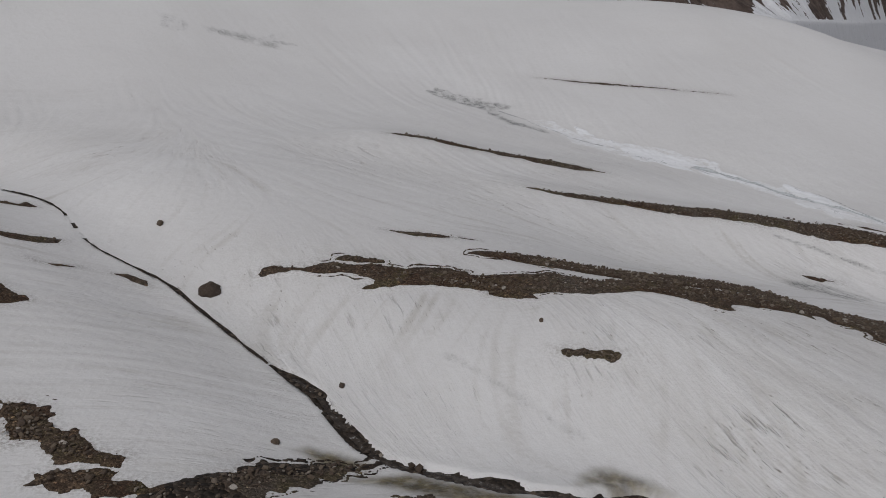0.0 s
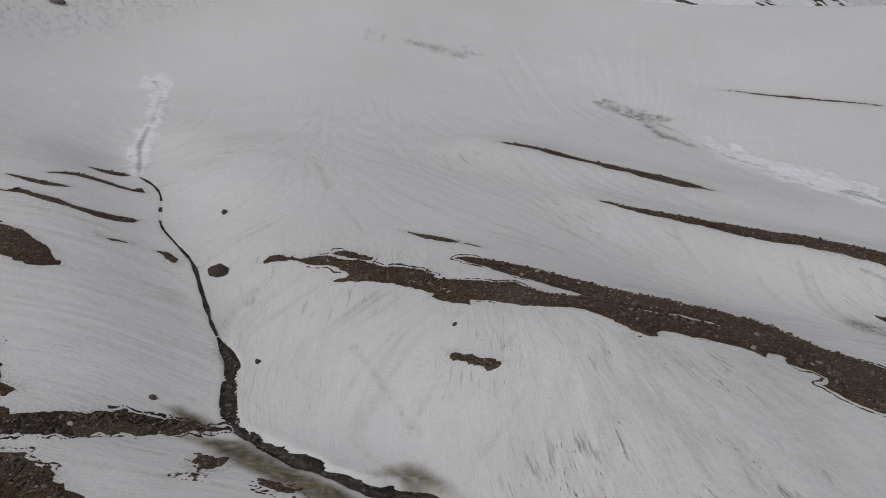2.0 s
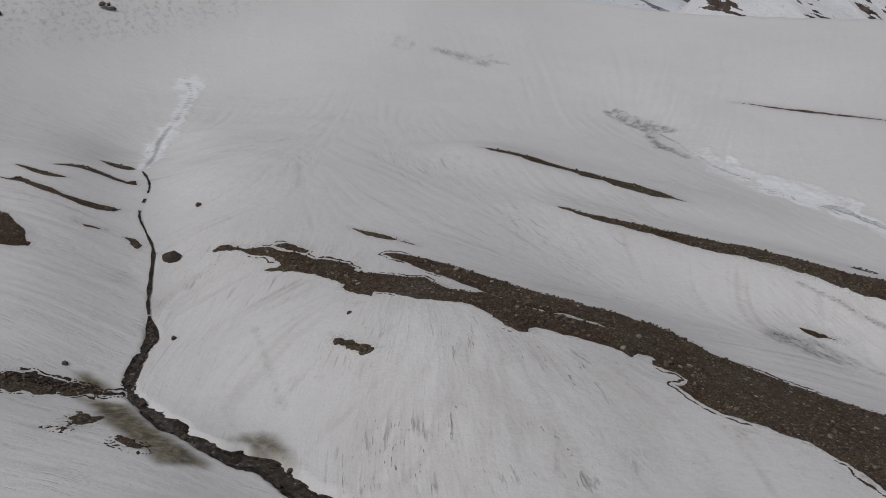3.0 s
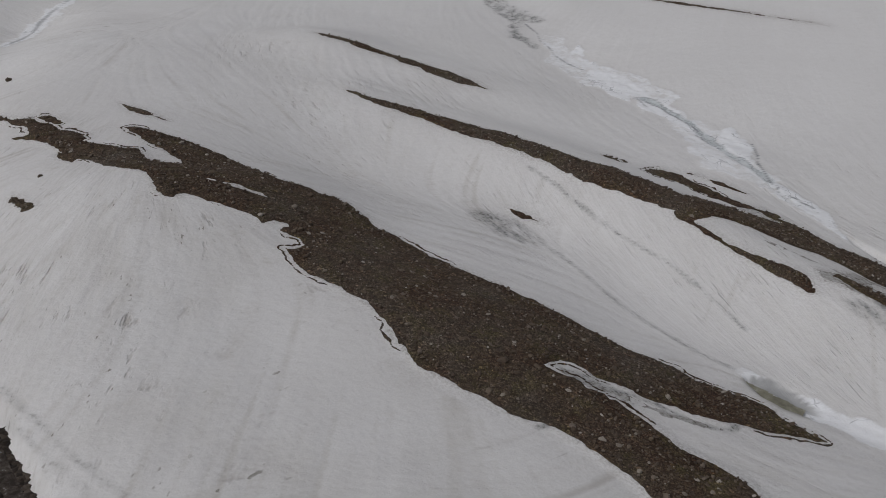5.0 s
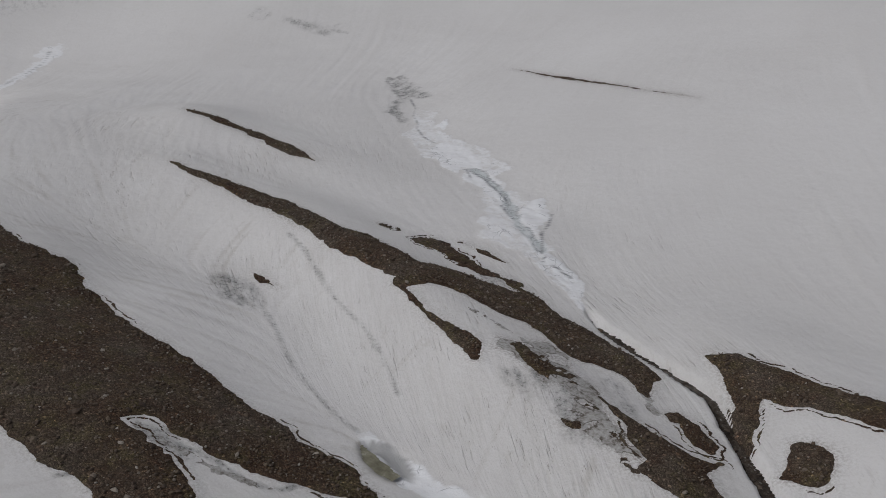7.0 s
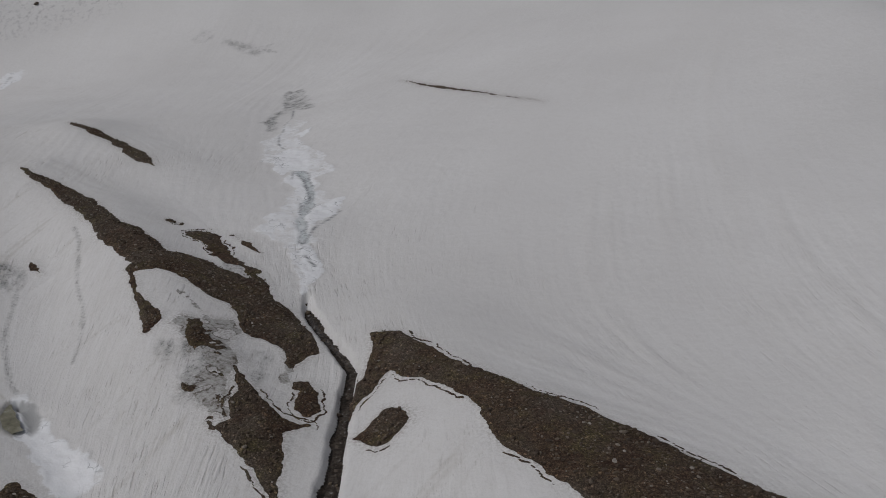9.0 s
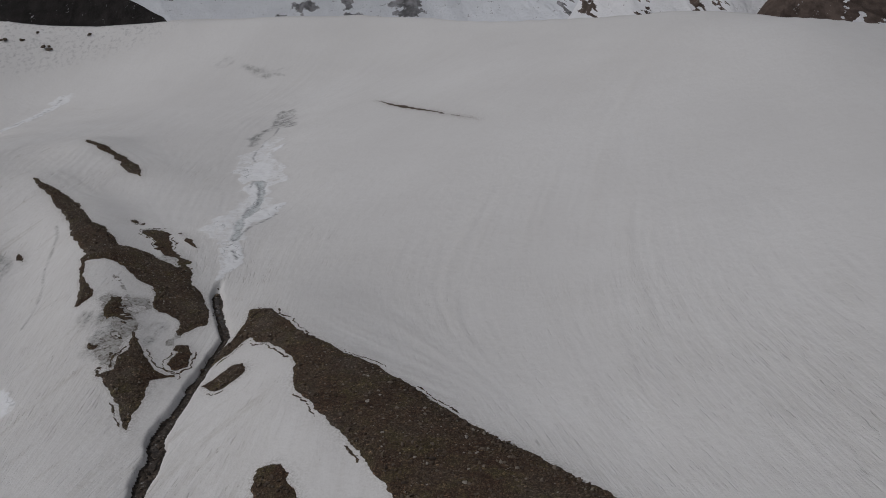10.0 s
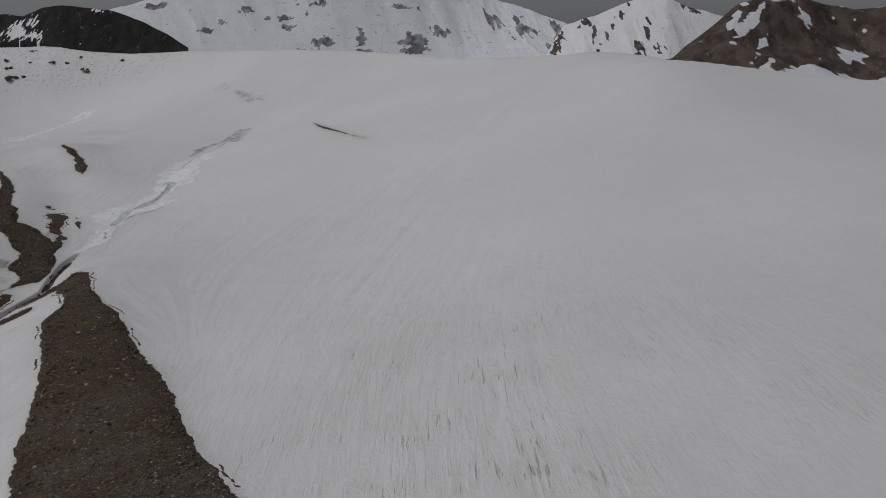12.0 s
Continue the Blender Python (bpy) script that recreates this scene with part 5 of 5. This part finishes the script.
def mountain(name, stations, label, mat, blobs, ground_bare, rough, back, apron=0.0, veins=0.0, folds=1.3, columns=460, rows_up=120):
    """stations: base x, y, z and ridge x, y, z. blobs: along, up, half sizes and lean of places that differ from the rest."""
    S = np.array(stations, float)
    a = np.linspace(0, 1, columns)
    knots = np.linspace(0, 1, len(S))
    B = np.stack([smooth_curve(a, knots, S[:, k]) for k in range(6)], 1)
    up = np.linspace(-0.25, 1.0, rows_up)
    A, U = np.meshgrid(a, up)
    rise = np.where(U > 0, np.abs(U) ** 1.15, U)
    X = B[:, 0] * (1 - U) + B[:, 3] * U
    Y = B[:, 1] * (1 - U) + B[:, 4] * U
    Zm = B[:, 2] * (1 - rise) + B[:, 5] * rise
    Zm = np.where(U < 0, B[:, 2] + 160 * U, Zm)
    tall = np.abs(S[:, 5] - S[:, 2]).mean()
    arc = np.r_[0, np.cumsum(np.hypot(np.diff(B[:, 0]), np.diff(B[:, 1])))]
    P_, Q_ = arc[None] + 0 * A, U * tall
    amp = np.clip(U + 0.15, 0, 1) * np.clip(1.02 - U, 0, 1) ** 0.45
    gully = np.abs(fractal(P_ + 0.5 * Q_, Q_ * 0.35, 0.45 * tall, 5, 2.3))
    lump = fractal(P_, Q_, 0.9 * tall, 6, 6.1)
    out = rough * tall * amp * (0.9 * lump - folds * gully + 0.12 * folds)
    Zm = Zm + out
    away = np.stack([B[:, 3] - B[:, 0], B[:, 4] - B[:, 1]], 1)
    away /= np.linalg.norm(away, axis=1)[:, None] + 1e-9
    X, Y = X - away[:, 0] * out * 0.8, Y - away[:, 1] * out * 0.8
    Zm = Zm + 0.22 * rough * tall * fractal(P_, 0 * A, 0.3 * tall, 4, 1.9) * step(0.6, 1.0, U)
    nb = 14
    for k in range(1, nb + 1):
        s = k / nb
        X = np.vstack([X, B[:, 3] + away[:, 0] * back * s])
        Y = np.vstack([Y, B[:, 4] + away[:, 1] * back * s])
        Zm = np.vstack([Zm, Zm[rows_up - 1] * (1 - s) + (B[:, 2] - 14) * s])
    ob, _ = grid_mesh(name, X, Y, Zm, np.ones((X.shape[0] - 1, X.shape[1] - 1), bool), mat)
    tagged(ob, label, "mountain", kind="structure")
    AA = np.vstack([A, np.repeat(a[None], nb, 0)])
    UU = np.vstack([U, np.ones((nb, columns)) * 1.01])
    P_, Q_ = arc[None] + 0 * AA, UU * tall
    ragged = 3.2 * fractal(P_ + 0.8 * Q_, Q_ * 0.5, 0.05 * tall, 3, 8.3) + 4.4 * fractal(P_ + 0.7 * Q_, Q_ * 0.4, 0.16 * tall, 4, 3.3) + 1.6 * fractal(P_, Q_, 0.5 * tall, 4, 5.3)
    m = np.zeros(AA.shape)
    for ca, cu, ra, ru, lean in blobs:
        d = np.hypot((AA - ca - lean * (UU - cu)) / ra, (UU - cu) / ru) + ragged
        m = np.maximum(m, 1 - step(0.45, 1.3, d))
    if veins:
        m = np.maximum(m, step(veins, veins + 0.06, fractal(P_ + 1.1 * Q_, Q_ * 0.22, 0.22 * tall, 5, 9.4)))
    if apron:
        m = np.maximum(m, UU < 0.03)
        m = np.maximum(m, 1 - step(0.0, 0.04, UU - apron - 1.1 * fractal(P_, 0.15 * Q_, 0.3 * tall, 4, 7.9)))
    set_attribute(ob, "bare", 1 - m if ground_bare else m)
    return ob


HILL = mountain_material("black_scree", (0.015, 0.013, 0.013), (0.018, 0.016, 0.0155), (0.72, 0.73, 0.75))
BROWN = mountain_material("brown_rock", (0.055, 0.041, 0.035), (0.095, 0.073, 0.063), (0.7, 0.71, 0.74))
# The far mountain's bluish snow colour has the haze of distance mixed in.
WHITE = mountain_material("hazy_snow_rock", (0.1, 0.1, 0.105), (0.24, 0.24, 0.255), (0.68, 0.705, 0.75), 1.6)
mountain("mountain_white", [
    (-144.4, 128.4, 35.4, -181.4, 133.4, 48.8),
    (-134.5, 140.2, 35.1, -171.7, 147.1, 56.0),
    (-128.4, 145.0, 35.9, -165.6, 152.5, 58.0),
    (-121.6, 151.3, 35.7, -158.6, 159.7, 59.6),
    (-114.6, 157.4, 35.0, -151.6, 166.7, 61.7),
    (-105.9, 166.8, 34.7, -143.0, 177.6, 65.8),
    (-93.1, 182.4, 34.3, -129.9, 195.4, 70.1),
    (-75.7, 205.7, 33.8, -111.4, 221.6, 72.3),
    (-58.7, 228.4, 33.2, -92.1, 246.3, 66.2),
    (-49.0, 237.6, 32.9, -81.2, 256.4, 61.4),
    (-42.8, 240.2, 32.7, -74.3, 259.3, 58.3),
    (-36.3, 242.8, 32.5, -66.8, 262.1, 55.0),
    (-28.8, 245.9, 32.2, -57.8, 265.0, 52.2),
    (-22.2, 247.4, 31.9, -49.7, 266.2, 49.7),
    (-15.8, 248.2, 31.6, -42.0, 266.7, 47.2),
    (-9.6, 248.9, 31.4, -34.5, 266.8, 45.0),
    (-2.4, 251.4, 31.1, -25.4, 269.0, 39.5),
], "high glaciated snow mountain with grey rock bands", WHITE,
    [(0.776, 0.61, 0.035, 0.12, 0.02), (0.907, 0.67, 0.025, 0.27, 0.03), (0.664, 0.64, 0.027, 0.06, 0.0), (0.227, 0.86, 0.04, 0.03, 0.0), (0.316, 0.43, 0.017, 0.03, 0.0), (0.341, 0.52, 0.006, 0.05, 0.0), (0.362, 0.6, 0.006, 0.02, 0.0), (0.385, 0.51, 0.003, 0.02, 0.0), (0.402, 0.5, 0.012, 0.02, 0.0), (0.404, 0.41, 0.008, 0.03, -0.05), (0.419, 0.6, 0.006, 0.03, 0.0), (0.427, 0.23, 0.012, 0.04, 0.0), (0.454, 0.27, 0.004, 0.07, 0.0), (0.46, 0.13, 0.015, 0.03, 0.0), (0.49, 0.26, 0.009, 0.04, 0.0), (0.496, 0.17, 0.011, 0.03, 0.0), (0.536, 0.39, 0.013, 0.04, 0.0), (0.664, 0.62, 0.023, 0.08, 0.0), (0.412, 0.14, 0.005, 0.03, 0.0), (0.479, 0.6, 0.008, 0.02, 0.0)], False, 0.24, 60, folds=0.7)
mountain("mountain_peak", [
    (3.9, 230.1, 28.3, -14.4, 242.7, 30.2),
    (8.1, 230.0, 28.1, -11.3, 243.6, 34.1),
    (12.2, 230.0, 28.0, -8.2, 244.7, 38.5),
    (16.2, 230.0, 27.9, -5.1, 245.4, 41.4),
    (20.4, 230.0, 27.7, -0.2, 245.3, 42.1),
    (24.5, 229.9, 27.6, 4.4, 245.1, 42.5),
    (30.1, 232.3, 27.4, 10.6, 247.7, 44.1),
    (34.8, 234.8, 26.9, 16.3, 249.8, 46.0),
    (39.4, 237.0, 26.8, 22.0, 251.5, 46.9),
    (43.8, 239.0, 26.7, 27.9, 252.9, 46.3),
    (48.1, 242.1, 26.0, 33.4, 255.3, 43.2),
    (52.6, 245.6, 25.2, 39.1, 258.2, 41.2),
    (58.9, 252.3, 24.3, 46.8, 264.7, 38.8),
], "snowy peak with dark rock ribs", BROWN,
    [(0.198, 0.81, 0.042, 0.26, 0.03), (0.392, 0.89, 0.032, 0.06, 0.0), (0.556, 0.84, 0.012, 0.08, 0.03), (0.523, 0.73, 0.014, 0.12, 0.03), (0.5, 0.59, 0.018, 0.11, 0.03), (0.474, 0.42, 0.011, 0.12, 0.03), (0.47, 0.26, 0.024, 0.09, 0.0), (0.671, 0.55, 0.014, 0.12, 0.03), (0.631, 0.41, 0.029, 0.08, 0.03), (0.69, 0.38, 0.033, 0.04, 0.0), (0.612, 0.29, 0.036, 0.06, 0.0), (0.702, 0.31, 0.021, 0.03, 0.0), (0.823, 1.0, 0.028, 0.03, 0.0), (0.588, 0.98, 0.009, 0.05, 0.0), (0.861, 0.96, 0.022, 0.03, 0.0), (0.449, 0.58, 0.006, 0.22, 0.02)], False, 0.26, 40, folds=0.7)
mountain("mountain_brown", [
    (57.3, 224.3, 27.6, 53.1, 228.2, 27.9),
    (59.3, 226.5, 27.1, 53.1, 232.1, 29.4),
    (61.4, 228.6, 26.4, 52.9, 236.3, 32.6),
    (64.8, 233.3, 25.6, 54.1, 243.5, 37.6),
    (67.5, 236.3, 25.4, 55.0, 248.5, 41.2),
    (71.0, 240.7, 24.9, 57.3, 254.8, 42.7),
    (74.6, 245.1, 24.2, 59.8, 260.9, 43.1),
    (78.2, 249.4, 24.0, 62.9, 266.7, 41.4),
    (82.6, 254.3, 22.6, 67.2, 272.9, 40.4),
    (87.5, 260.1, 23.5, 71.8, 280.3, 40.8),
    (95.3, 270.8, 27.0, 79.2, 293.3, 43.3),
    (104.4, 284.6, 27.0, 88.4, 309.6, 50.0),
    (116.2, 303.2, 27.0, 101.1, 331.0, 58.0),
    (136.4, 336.2, 27.0, 122.8, 369.0, 68.0),
    (164.7, 383.6, 27.0, 152.9, 423.8, 85.0),
    (203.7, 450.4, 27.0, 195.2, 501.2, 105.0),
    (281.4, 584.2, 28.0, 279.7, 656.0, 140.0),
    (418.1, 823.7, 30.0, 430.6, 932.3, 200.0),
], "brown rocky mountain flank with snow patches", BROWN,
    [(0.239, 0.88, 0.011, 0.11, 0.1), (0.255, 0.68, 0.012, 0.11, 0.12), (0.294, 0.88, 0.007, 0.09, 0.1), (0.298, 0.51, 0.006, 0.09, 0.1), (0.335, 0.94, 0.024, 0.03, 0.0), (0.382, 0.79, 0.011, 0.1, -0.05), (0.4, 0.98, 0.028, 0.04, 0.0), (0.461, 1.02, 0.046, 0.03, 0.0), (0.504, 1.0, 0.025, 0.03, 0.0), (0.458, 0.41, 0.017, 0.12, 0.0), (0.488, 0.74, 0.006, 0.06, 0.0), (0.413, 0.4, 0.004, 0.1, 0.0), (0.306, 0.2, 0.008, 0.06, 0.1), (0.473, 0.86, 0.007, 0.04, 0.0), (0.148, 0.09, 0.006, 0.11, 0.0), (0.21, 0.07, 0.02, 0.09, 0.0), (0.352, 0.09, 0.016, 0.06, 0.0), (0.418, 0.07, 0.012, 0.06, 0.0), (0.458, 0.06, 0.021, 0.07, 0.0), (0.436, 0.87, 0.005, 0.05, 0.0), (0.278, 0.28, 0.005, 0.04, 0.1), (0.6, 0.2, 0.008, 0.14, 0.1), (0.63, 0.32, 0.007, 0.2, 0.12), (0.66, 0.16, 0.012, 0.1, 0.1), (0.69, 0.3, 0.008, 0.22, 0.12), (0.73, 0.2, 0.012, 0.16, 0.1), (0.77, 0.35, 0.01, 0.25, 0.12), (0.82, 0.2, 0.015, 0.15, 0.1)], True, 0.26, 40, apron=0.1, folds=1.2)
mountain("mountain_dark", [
    (-77.1, 157.1, 37.2, -84.6, 159.0, 38.3),
    (-82.6, 152.5, 36.0, -91.8, 154.9, 42.5),
    (-89.6, 145.3, 35.6, -100.6, 148.2, 47.5),
    (-96.8, 138.2, 36.5, -109.3, 141.1, 51.3),
    (-108.8, 124.8, 39.4, -121.7, 127.3, 53.7),
    (-116.4, 119.8, 41.2, -129.3, 122.0, 53.4),
    (-123.9, 114.6, 42.1, -136.5, 116.3, 50.9),
    (-131.3, 108.2, 41.5, -144.3, 109.8, 52.5),
    (-139.4, 98.5, 41.5, -152.9, 99.9, 54.6),
    (-151.2, 81.9, 40.9, -165.4, 83.0, 57.1),
    (-168.6, 54.8, 40.6, -183.6, 55.2, 58.7),
], "long black scree hill above the snow", HILL,
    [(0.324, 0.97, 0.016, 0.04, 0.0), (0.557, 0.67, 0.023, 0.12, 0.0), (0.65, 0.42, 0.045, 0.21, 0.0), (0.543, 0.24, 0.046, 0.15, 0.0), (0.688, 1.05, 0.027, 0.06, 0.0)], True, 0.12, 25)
